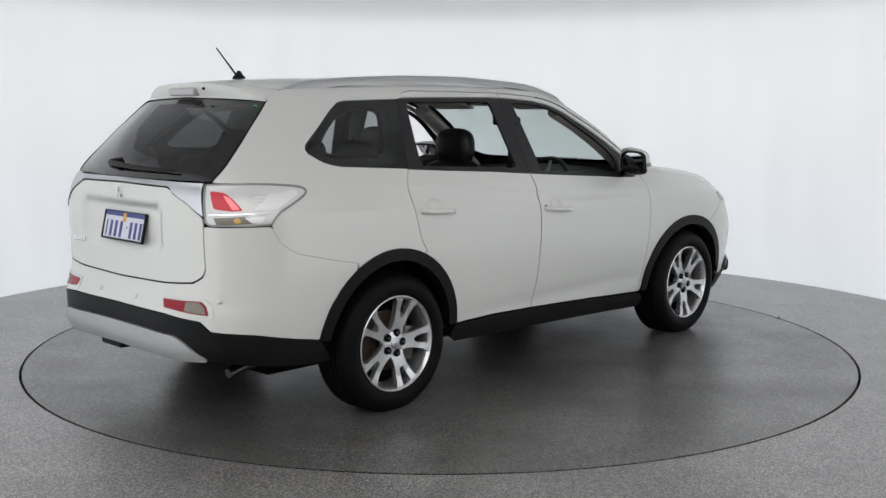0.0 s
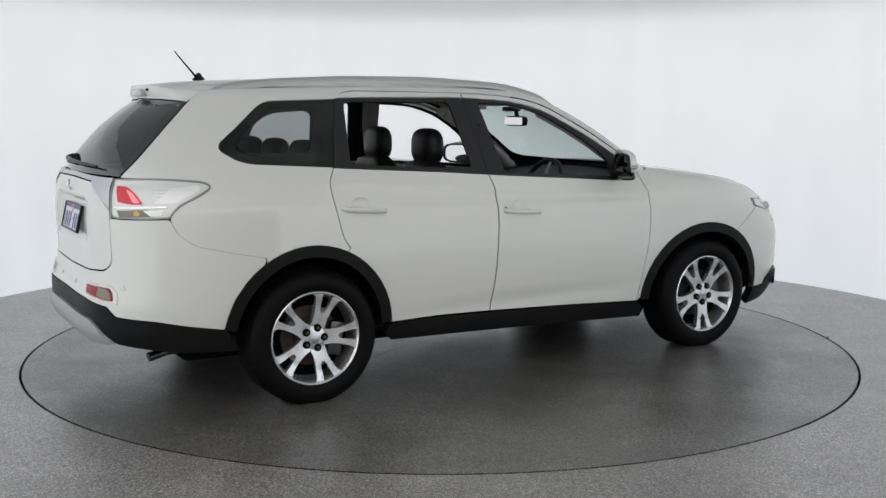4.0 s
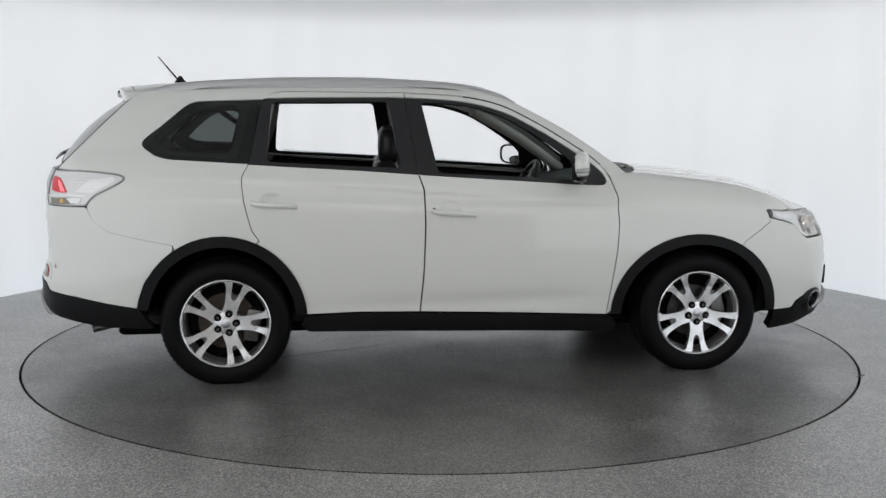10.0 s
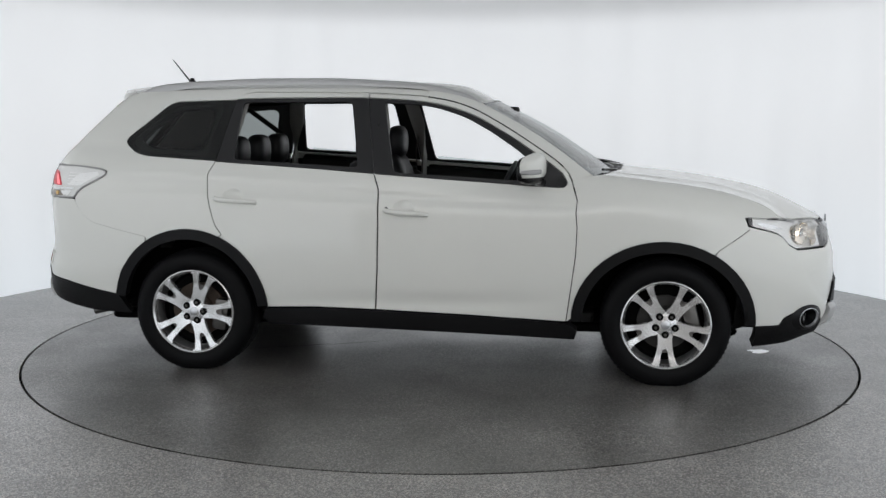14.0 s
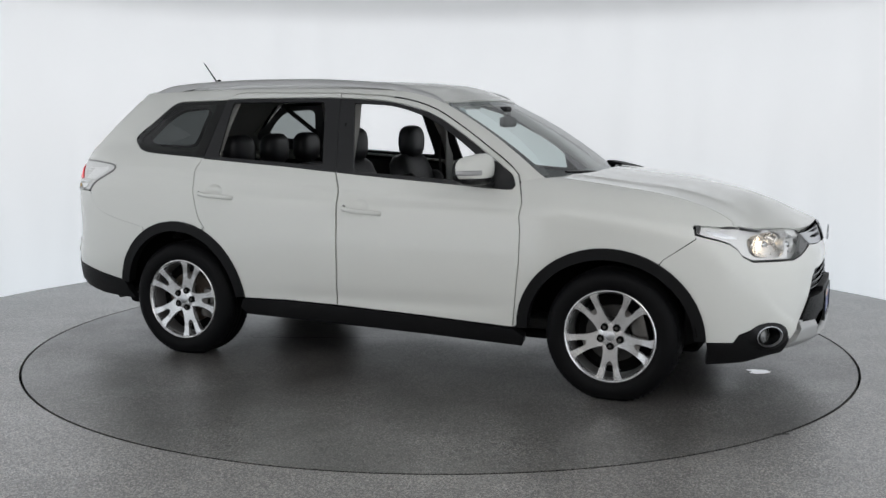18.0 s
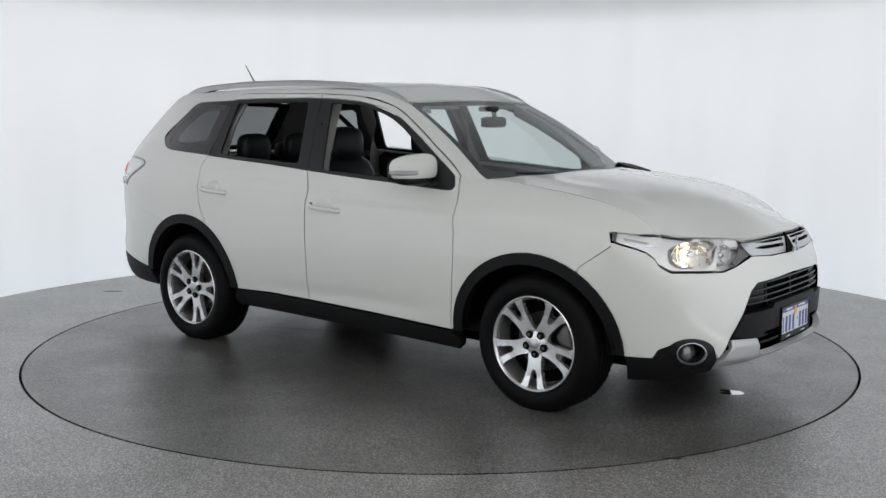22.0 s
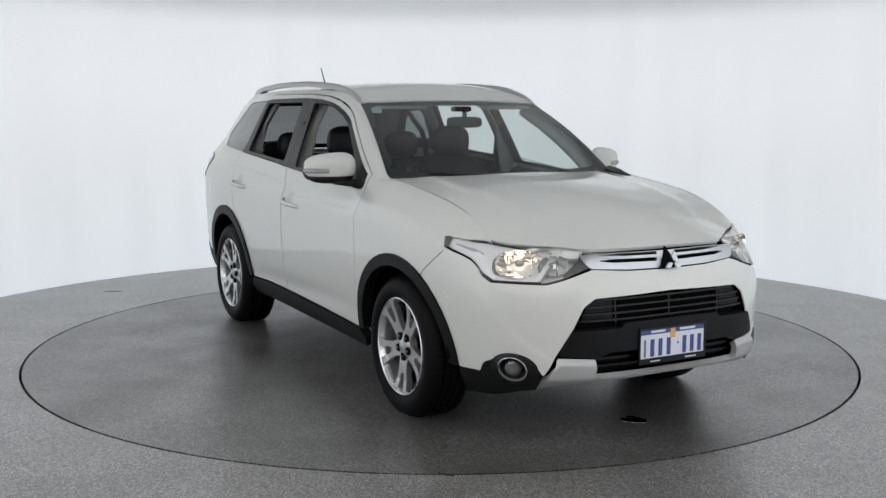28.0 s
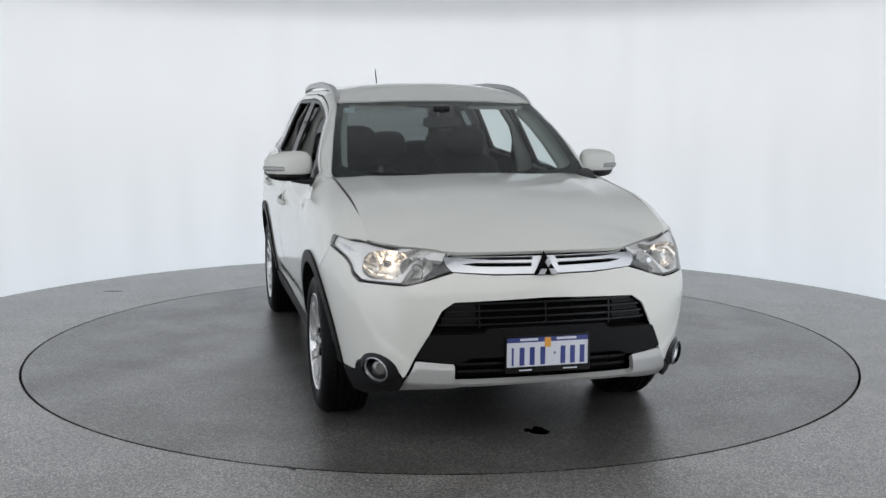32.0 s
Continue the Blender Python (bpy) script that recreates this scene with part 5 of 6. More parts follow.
def build_plate(x, z, facing, tilt, low=0.026, aside=0.0):
    """A registration plate in its frame; the characters are plain bars."""
    m = Matrix.Translation((x, aside, z)) @ pose(0, 0, 0, 0, tilt, 0 if facing > 0 else 180)
    def slab(y0, y1, z0, z1, d0, d1, bevel=0.0):
        return box(d0, d1, y0, y1, z0, z1, bevel, m)
    plate = part("number_plate", slab(-0.186, 0.186, -0.067, 0.067, 0.0, 0.004, 0.0015), PLATE_WHITE, car, "white and blue number plate")
    frame_bm = bmesh.new()
    for y0, y1, z0, z1 in ((-0.193, 0.193, -0.064 - low, -0.064), (-0.193, 0.193, 0.064, 0.064 + low * 0.4), (-0.193, -0.185, -0.064, 0.064), (0.185, 0.193, -0.064, 0.064)):
        b = slab(y0, y1, z0, z1, -0.006, 0.010, 0.002)
        me = bpy.data.meshes.new("tmp")
        b.to_mesh(me)
        b.free()
        frame_bm.from_mesh(me)
        bpy.data.meshes.remove(me)
    part("plate_frame", frame_bm, BLACK_TRIM, plate, "black plate frame")
    part("plate_header", slab(-0.185, 0.185, 0.042, 0.066, 0.0035, 0.0052), PLATE_BLUE, plate, "blue header band")
    widths = ((-0.158, 0.010), (-0.116, 0.025), (-0.070, 0.025), (-0.022, 0.025), (0.032, 0.008), (0.070, 0.025), (0.114, 0.025), (0.158, 0.025))
    for k, (y, w) in enumerate(widths):
        h = (0.006, 0.006) if k == 4 else (0.050, 0.030)
        c = -0.012
        part("character_bar", slab(y - w * 0.44, y + w * 0.44, c - h[0] + 0.004, c + h[1] + 0.002, 0.0035, 0.0055, 0.0), PLATE_BLUE, plate, "blue character bar")
    for y, w in ((-0.085, 0.08), (0.085, 0.09)):
        if low < 0.02:
            break
        part("header_bar", slab(y - w / 2, y + w / 2, 0.049, 0.059, 0.0045, 0.0062), PLATE_WHITE, plate, "white lettering bar")
        part("frame_bar", slab(y * 1.2 - w * 0.35, y * 1.2 + w * 0.35, -0.0805, -0.0755, 0.009, 0.0112), PLATE_WHITE, plate, "white lettering bar")
    part("crest", slab(-0.014, 0.014, 0.018, 0.060, 0.0045, 0.0066, 0.0008), YELLOW, plate, "orange crest")


build_plate(2.328, 0.470, 1, 0)
build_plate(-2.343, 0.945, -1, -13, 0.010, -0.045)


# ---- roof rails, aerial, mirrors, wipers ----
rail_top = curve([-1.76, -1.70, -1.584, -1.259, -0.936, -0.612, -0.289, -0.031, 0.163, 0.25, 0.30], [1.592, 1.618, 1.642, 1.664, 1.675, 1.676, 1.664, 1.645, 1.604, 1.572, 1.535])


def build_roof_fittings():
    for s in (1, -1):
        verts, faces = [], []
        xs = np.linspace(-1.76, 0.30, 60)
        for x in xs:
            t, base = float(rail_top(x)), float(roof_seam(x)) - 0.008
            y = float(roof_edge(x)) - 0.019 + (0.014 * (x / 0.3) ** 2 if x > 0 else 0.0)
            foot = base if abs(x + 0.73) > 0.93 else base + (t - base - 0.036) * min(1.0, (0.93 - abs(x + 0.73)) / 0.25)
            foot = max(base, min(foot, t - 0.016))
            sec = [(0.018, foot), (0.018, t - 0.013), (0.012, t - 0.004), (0.0, t), (-0.012, t - 0.004), (-0.018, t - 0.013), (-0.018, foot), (0.018, foot)]
            verts += [(x, -s * (y + dy), max(z, base)) for dy, z in sec]
        n = 8
        for i in range(len(xs) - 1):
            for k in range(n - 1):
                f = (i * n + k, (i + 1) * n + k, (i + 1) * n + k + 1, i * n + k + 1)
                faces.append(f if s > 0 else f[::-1])
        object_of("roof_rail", verts, faces, RAIL, car, "satin silver roof rail")
    aerial = part("aerial", tube([(-1.653, 0.008, 1.675), (-1.708, 0.012, 1.741), (-1.764, 0.016, 1.809)], 0.006, 8, 0.6), BLACK_TRIM, car, "black short roof aerial", 60)
    part("aerial_base", lathe([(0.0, 0.030), (0.012, 0.024), (0.020, 0.008), (0.034, -0.004), (0.036, -0.02)], 20, Matrix.Translation((-1.636, 0.006, 1.667)) @ pose(0, 0, 0, -90, 0, 0)), BLACK_TRIM, aerial, "black aerial foot", 50)


build_roof_fittings()


def swollen(cx, cy, cz, rx, ry, rz, power=3.0, cut=None, steps=28):
    """A rounded-box body; cut keeps only x above it."""
    bm = bmesh.new()
    bmesh.ops.create_uvsphere(bm, u_segments=steps, v_segments=steps // 2, radius=1)
    for v in bm.verts:
        n = v.co.normalized()
        r = (abs(n.x) ** power + abs(n.y) ** power + abs(n.z) ** power) ** (-1 / power)
        v.co = Vector((n.x * r * rx, n.y * r * ry, n.z * r * rz)) + Vector((cx, cy, cz))
    return bm


def build_mirrors():
    for s in (1, -1):
        yaw = 0.25 if s > 0 else 0.45
        bm = swollen(0.604, -0.947, 1.199, 0.080, 0.114, 0.070, 3.0)
        for v in bm.verts:
            v.co.z += 0.10 * (v.co.y + 0.955) * (1 if v.co.z > 1.2 else 0) * (v.co.z - 1.2) / 0.06
            v.co.x -= 0.45 * max(0.0, -(v.co.y + 0.955)) * 0.6
            v.co.y *= s
            if v.co.z < 1.152:
                v.co.z = 1.152
            v.co.x = max(v.co.x, 0.55 + yaw * (s * v.co.y + 0.955))
        if s < 0:
            bmesh.ops.reverse_faces(bm, faces=bm.faces)
        mirror = part("door_mirror", bm, PAINT, car, "white door mirror with indicator strip", 50)
        low = swollen(0.606, -0.944, 1.150, 0.066, 0.100, 0.036, 2.6)
        for v in low.verts:
            v.co.x -= 0.45 * max(0.0, -(v.co.y + 0.955)) * 0.6
            v.co.y *= s
        bmesh.ops.recalc_face_normals(low, faces=low.faces)
        part("lower_shell", low, BLACK_TRIM, mirror, "black lower shell", 50)
        part("mirror_arm", tube([(0.60, -s * 0.93, 1.125), (0.615, -s * 0.86, 1.115), (0.64, -s * 0.80, 1.12)], 0.028, 10, 1.2, 0.6), BLACK_TRIM, mirror, "black arm", 60)
        back = Matrix.Translation((0.552, -0.952, 1.188)) @ pose(0, 0, 0, 0, 0, -90) @ Matrix.Diagonal((0.107, 1, 0.067, 1))
        edge = squared([(0.0, 0.004), (0.80, 0.004), (0.82, 0.016), (0.95, 0.016), (1.0, 0.006), (0.98, -0.03), (0.0, -0.03)], 40, back)
        gl = squared([(0.0, 0.008), (0.81, 0.008), (0.81, 0.0), (0.0, 0.0)], 40, back)
        for b in (edge, gl):
            for v in b.verts:
                v.co.x += yaw * (v.co.y + 0.955)
                v.co.y *= s
            bmesh.ops.recalc_face_normals(b, faces=b.faces)
        part("mirror_rim", edge, BLACK_TRIM, mirror, "black rim", 40)
        part("mirror_glass", gl, MIRROR, mirror, "mirror glass", 40)
        ind = swollen(0.605, -0.948, 1.181, 0.0835, 0.1180, 0.018, 3.6, steps=40)
        for v in ind.verts:
            v.co.y = min(v.co.y, -0.968)
            v.co.x = max(v.co.x, 0.585)
            v.co.x -= 0.45 * max(0.0, -(v.co.y + 0.955)) * 0.6
            v.co.y *= s
        bmesh.ops.recalc_face_normals(ind, faces=ind.faces)
        part("indicator", ind, INDICATOR, mirror, "smoked clear indicator strip", 50)
        lean = Matrix(((0.60, s * 0.28, 0, 0), (0, 1.14, 0, 0), (0, 0, 1.06, 0), (0, 0, 0, 1)))
        for piece in (mirror, *mirror.children):
            piece.data.transform(Matrix.Translation((0.606, -s * 0.926, 1.180)) @ lean @ Matrix.Translation((-0.590, s * 0.950, -1.190)))


build_mirrors()


def build_cowl():
    half = [(1.125, 0.0), (1.105, 0.3), (1.055, 0.52), (1.005, 0.64), (0.965, 0.70), (0.93, 0.725), (0.90, 0.70), (0.95, 0.55), (0.99, 0.3), (1.01, 0.0)]
    o = half + [(x, -y) for x, y in half[::-1] if y > 1e-6]
    def cowl_skin(x, y):
        return np.stack([x, y, 1.138 + 0.05 * (x - 1.0) - 0.010 * (y / 0.7) ** 2], -1)
    sheet("cowl_panel", cowl_skin, rounded(o, 0.01), [], CLAD, car, "black cowl panel under the windscreen", flip=False, deep=0.03)
    bm = bmesh.new()
    line = [(0.90, 0.745, 1.170, 0.0), (0.95, 0.738, 1.170, 0.035), (1.02, 0.725, 1.162, 0.065), (1.08, 0.71, 1.150, 0.055), (1.15, 0.70, 1.134, 0.004)]
    rows = [[bm.verts.new((x, y, z - 0.045)), bm.verts.new((x, y, z - 0.004)), bm.verts.new((x - 0.004, (y - 0.01), z)), bm.verts.new((x - 0.3 * w, (y - 0.02 - w), z - 0.004)), bm.verts.new((x - 0.3 * w, (y - 0.02 - w), z - 0.045))] for x, y, z, w in line]
    for a, b in zip(rows, rows[1:]):
        for k in range(4):
            bm.faces.new((a[k], a[k + 1], b[k + 1], b[k]))
    bm.faces.new(rows[0])
    bm.faces.new(rows[-1])
    bmesh.ops.recalc_face_normals(bm, faces=bm.faces)
    part("cowl_corner", bm, CLAD, car, "black cover at the foot of the windscreen", 40)
    for y0, y1, tip in ((-0.52, 0.02, 0.10), (0.08, 0.62, 0.05)):
        pts = [tuple(screen_skin(np.array([s]), np.array([y]))[0] + np.array([0.012, 0, 0.016])) for s, y in ((-0.02, y1), (0.012, y1 - 0.1), (tip * 0.35, (y0 + y1) / 2), (tip * 0.5, y0))]
        part("wiper", tube(pts, 0.010, 8, 0.7), BLACK_TRIM, car, "black windscreen wiper", 60)
    part("sticker", box(-0.001, 0.001, -0.03, 0.03, -0.016, 0.016, 0.0, Matrix.Translation(Vector(screen_skin(np.array([0.885]), np.array([-0.535]))[0]) + Vector((-0.006, 0, -0.008))) @ pose(0, 0, 0, 0, 60 - 90, 0)), PALE, windscreen, "small pale sticker")
    border = [(0.0, 0.0), (0.0, 0.35), (0.0, 0.62), (0.03, 0.713), (0.08, 0.718), (0.5, 0.663), (0.96, 0.598), (0.998, 0.568), (0.998, 0.3), (0.998, 0.0)]
    inner = [(0.095, 0.0), (0.095, 0.4), (0.10, 0.60), (0.15, 0.66), (0.5, 0.628), (0.90, 0.572), (0.945, 0.54), (0.95, 0.3), (0.95, 0.0)]
    def full(h):
        return h + [(s, -y) for s, y in h[::-1] if y > 1e-6]
    sheet("screen_border", screen_skin, rounded(full(border), 0.02, 0.04), [rounded(full(inner), 0.04, 0.04)], BLACK_TRIM, windscreen, "black printed border", lift=-0.003, deep=0.002, res=0.06)


build_cowl()


# ---- wheels ----
def build_wheel(x, s, turn):
    """One wheel with tyre, five forked spokes, nuts and brake; its outer face looks along -y before it is turned."""
    m = Matrix.Translation((x, -s * 0.868, 0.340)) @ pose(0, 0, 0, 0, 0, 0 if s > 0 else 180)
    wheel = part("wheel", lathe([(0.241, -0.002), (0.243, 0.004), (0.238, 0.007), (0.232, 0.002), (0.226, -0.012), (0.223, -0.026), (0.241, -0.026), (0.241, -0.002)], 72, m), ALLOY, car, "silver five-spoke alloy wheel", 35)
    # rim's inside takes the darker alloy colour in place of shade
    part("barrel", lathe([(0.223, -0.026), (0.220, -0.04), (0.215, -0.10), (0.222, -0.17), (0.240, -0.19), (0.243, -0.10), (0.241, -0.026)], 72, m), BARREL, wheel, "inside of the rim, its shade put into a darker alloy", 40)
    prof = [(0.240, -0.008), (0.252, 0.006), (0.275, 0.014), (0.296, 0.013), (0.312, 0.006), (0.325, -0.006), (0.334, -0.022), (0.3385, -0.040)]
    for g in (0.058, 0.094, 0.130, 0.166):
        prof += [(0.340, -(g - 0.006)), (0.332, -(g - 0.005)), (0.332, -(g + 0.003)), (0.340, -(g + 0.004))]
    prof += [(0.3385, -0.188), (0.332, -0.206), (0.312, -0.222), (0.28, -0.228), (0.242, -0.214), (0.240, -0.008)]
    prof = [(0.240 + (r - 0.240) * 1.13, h) for r, h in prof]
    tyre = lathe(prof, 96, m)
    for v in tyre.verts:
        v.co.z = max(v.co.z, 0.0005)
    part("tyre", tyre, RUBBER, wheel, "black road tyre with low tread", 30)
    blocks = bmesh.new()
    for k in range(72):
        for side, z0 in ((0, -0.030), (1, -0.198)):
            q = box(-0.004, 0.004, -0.012, 0.012, -0.003, 0.001, 0.0)
            mm = m @ pose(0, 0, 0, 0, k * 5, 0) @ Matrix.Translation((0, -z0, 0.3502)) @ pose(0, 0, 0, 22 if side == 0 else -22, 0, 0)
            bmesh.ops.transform(q, matrix=mm, verts=q.verts)
            me = bpy.data.meshes.new("tmp")
            q.to_mesh(me)
            q.free()
            blocks.from_mesh(me)
            bpy.data.meshes.remove(me)
    for v in blocks.verts:
        v.co.z = max(v.co.z, 0.001)
    tagged(part("shoulder_tread", blocks, RUBBER, wheel), kind="stuff")
    def face(a, b):
        r = np.hypot(a, b)
        y = 0.008 + 0.022 * np.clip(1 - r / 0.22, 0, 1) ** 1.5 - 0.010 * np.clip((r - 0.17) / 0.06, 0, 1)
        return np.stack([a, y, b], -1)
    def polar(pts, rot):
        return [(r * math.cos(radians(rot + d)), r * math.sin(radians(rot + d))) for r, d in pts]
    edge_w = [(0.040, 0.028), (0.060, 0.041), (0.085, 0.0375), (0.11, 0.0385), (0.14, 0.043), (0.17, 0.050), (0.195, 0.058), (0.210, 0.066), (0.219, 0.082), (0.232, 0.050),
              (0.234, 0.030), (0.205, 0.0255), (0.18, 0.0215), (0.155, 0.0175), (0.138, 0.012), (0.130, 0.0)]
    spoke = [(math.hypot(a, b), -math.degrees(math.atan2(b, a))) for a, b in edge_w]
    spoke = spoke + [(r, -d) for r, d in spoke[-2::-1]]
    for k in range(5):
        o = rounded(polar(spoke, turn + 72 * k), 0.006, 0.012)
        sp = sheet("spoke", face, o, [], ALLOY, wheel, "forked silver spoke", deep=0.030, res=0.014, flip=False)
        sp.matrix_parent_inverse = Matrix()
        sp.data.transform(m)
        nx, nz = 0.054 * math.cos(radians(turn + 72 * k)), 0.054 * math.sin(radians(turn + 72 * k))
        part("wheel_nut", lathe([(0.0, 0.010), (0.006, 0.010), (0.0085, 0.006), (0.0090, -0.02)], 6, m @ Matrix.Translation((nx, 0.016, nz))), STEEL, wheel, "dark wheel nut", 30)
        # near-black disc paints the shade of the recess round the nut
        part("nut_seat", lathe([(0.0, 0.0), (0.0185, 0.0), (0.0200, -0.003), (0.0200, -0.012)], 20, m @ Matrix.Translation((nx, 0.0125, nz))), DARK, wheel, "near-black disc painting the shaded nut recess", 40)
        webs = rounded(polar([(0.124, -4), (0.150, -8.6), (0.160, -8.8), (0.160, 8.8), (0.150, 8.6), (0.124, 4)], turn + 72 * k), 0.002, 0.012)
        wb = sheet("spoke_web", lambda a, b: face(a, b) + np.array([0, 0.026, 0]), webs, [], STEEL, wheel, "grey web between the forks", deep=0.01, res=0.03, flip=False)
        wb.data.transform(m)
    part("hub", lathe([(0.0, -0.014), (0.040, -0.016), (0.070, -0.024), (0.074, -0.06)], 40, m), ALLOY, wheel, "silver hub face", 50)
    part("hub_cap", lathe([(0.0, 0.0), (0.019, -0.001), (0.025, -0.004), (0.0265, -0.02)], 32, m @ Matrix.Translation((0, 0.006, 0))), BRUSHED, wheel, "silver hub cap with a plain badge", 50)
    front = x > 0
    rd = 0.150 if front else 0.155
    part("brake_disc", lathe([(0.06, -0.085), (0.085, -0.085), (0.09, -0.095), (rd, -0.096), (rd, -0.118), (0.06, -0.118)], 48, m), BRAKE if front else RUST, wheel, "worn steel brake disc", 30)
    cal = box(-0.09, 0.09, 0.0, 0.075, 0.10, 0.185, 0.015, m @ Matrix.Translation((0, 0.06, 0)) @ pose(0, 0, 0, 0, (75 if front else 100) * (1 if s > 0 else -1), 0))
    part("brake_caliper", cal, STEEL, wheel, "grey brake caliper", 40)
    # near-black disc stands for the shade behind the spokes
    part("inner_barrel", lathe([(0.0, -0.125), (0.20, -0.13), (0.214, -0.11)], 40, m), DARK, wheel, "near-black disc, the shade inside the wheel put into its colour", 40)
    return wheel


for wx, rear in ((1.335, False), (-1.335, True)):
    for ws in (1, -1):
        build_wheel(wx, ws, 0.0 if rear else -90.0)


# ---- underside and wheel wells ----
def build_underside():
    # underside boxes in near-black: their shade is put into the colour
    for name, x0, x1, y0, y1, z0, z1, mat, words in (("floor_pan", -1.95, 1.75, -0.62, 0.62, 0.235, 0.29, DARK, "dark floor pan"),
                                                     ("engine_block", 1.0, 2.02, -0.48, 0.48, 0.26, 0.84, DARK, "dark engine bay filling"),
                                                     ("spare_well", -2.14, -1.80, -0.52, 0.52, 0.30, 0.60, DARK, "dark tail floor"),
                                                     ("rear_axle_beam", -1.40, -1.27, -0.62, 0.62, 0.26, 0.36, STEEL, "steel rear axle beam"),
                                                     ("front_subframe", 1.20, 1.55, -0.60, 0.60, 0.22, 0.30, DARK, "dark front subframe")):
        part(name, box(x0, x1, y0, y1, z0, z1, 0.03), mat, car, words)
    for which in (FRONT_ARCH, REAR_ARCH):
        cx, cz, rx, rz = which
        for s in (1, -1):
            verts, faces = [], []
            n = 28
            for k in range(n + 1):
                a = radians(3 + 174 * k / n)
                for y in (0.845, 0.78, 0.50):
                    g = -0.04 if y > 0.8 else -0.012
                    verts.append((cx + (rx + g) * math.cos(a), -s * y, cz + (rz + g) * math.sin(a)))
            for k in range(n):
                for j in (0, 1):
                    f = (3 * k + j, 3 * k + j + 1, 3 * k + j + 4, 3 * k + j + 3)
                    faces.append(f if s < 0 else f[::-1])
            base = len(verts)
            verts.append((cx, -s * 0.50, cz))
            faces += [(base, 3 * k + 2, 3 * k + 5) if s > 0 else (base, 3 * k + 5, 3 * k + 2) for k in range(n)]
            # liner in near-black, the shade of the well put into its colour
            object_of("wheel_well", verts, faces, DARK, car, "black wheel arch liner with its shade put into the colour")
    part("exhaust_tip", tube([(-1.75, -0.50, 0.285), (-2.0, -0.52, 0.285), (-2.10, -0.525, 0.262)], 0.024, 14), STEEL, car, "dull steel exhaust tail pipe", 50)
    part("exhaust_box", box(-1.95, -1.55, -0.5, 0.1, 0.24, 0.36, 0.05), STEEL, car, "dull exhaust silencer", 50)
    # unseen dark sheet, added to keep the white bumper back out of reflections
    part("undertray", box(1.72, 2.06, -0.50, 0.50, 0.282, 0.295, 0.004), DARK, car, "unseen dark undertray added to block a bright reflection")
    part("tow_bracket", box(-2.28, -2.1, 0.16, 0.36, 0.30, 0.345, 0.012), CLAD, car, "black bracket under the tail")


build_underside()


def build_shell():
    """Dark inner skin behind the painted panels, open at the arches, lamps and grilles."""
    for s in (1, -1):
        low = [(1.70, 0.30), *arch(FRONT_ARCH, 0, 180, 0.01), (0.82, 0.30), (-0.86, 0.30), *arch(REAR_ARCH, 0, 180, 0.01), (-1.82, 0.33), (-2.2, 0.36)]
        o = flank(low) + [(FULL, 0.36), (FULL, 1.14), (FULL - 0.58, 1.15)] + flank([(-1.95, 1.155), (-1.80, 1.12), (-1.2, 1.16), (-0.6, 1.13), (0.0, 1.09), (0.6, 1.05), (0.80, 1.06), (1.1, 1.03), (1.4, 0.98), (1.68, 0.88)])
        o = rounded(o, 0.0, 0.06)
        # near-black sheet, so the shade in the panel gaps lies in its colour
        sheet("inner_skin", skin, o if s > 0 else mirrored(o), [], DARK, car, "dark inner skin", lift=-0.028, deep=0.01, res=0.08)
        edge = rear_edge(0.008, 1.18, 1.57)
        pil = flank([(-1.85, 1.19), *edge, (-1.6, 1.58), (-1.1, 1.60), (-1.08, 1.56), (-1.49, 1.555), (-1.57, 1.525), (-1.70, 1.405), (-1.81, 1.319), (-1.74, 1.235)])
        pil = rounded(pil, 0.0, 0.05)
        sheet("pillar_lining", skin, pil if s > 0 else mirrored(pil), [], GREY_TRIM, car, "grey rear pillar lining", lift=-0.022, deep=0.008, res=0.05)
        # tubes added to block bright slits; the third also serves as door seal
        for line, r, inset, words in ((edge, 0.009, 0.016, "black tube added to block a bright slit beside the rear window"), ([(-1.555, 1.53), (-1.64, 1.45), (-1.704, 1.378), (-1.772, 1.303), (-1.79, 1.27)], 0.011, 0.014, "black tube added to block a bright slit behind the quarter window"), ([(x, float(pillar_line(x)) + 0.001) for x in np.linspace(-0.12, 0.77, 26)], 0.010, 0.019, "black door seal")):
            q = np.array([skin(np.array([s * u]), np.array([v]))[0] for u, v in flank(line)])
            q[:, 1] += np.where(q[:, 1] < 0, inset, -inset)
            part("seal", tube([tuple(p) for p in q], r, 8), BLACK_TRIM, car, words, 60)


build_shell()


# ---- cabin ----
def cushion(x0, x1, y0, y1, z0, z1, m=None, power=4.5, mat=None):
    bm = swollen((x0 + x1) / 2, (y0 + y1) / 2, (z0 + z1) / 2, (x1 - x0) / 2, (y1 - y0) / 2, (z1 - z0) / 2, power)
    if m is not None:
        bmesh.ops.transform(bm, matrix=m, verts=bm.verts)
    return bm


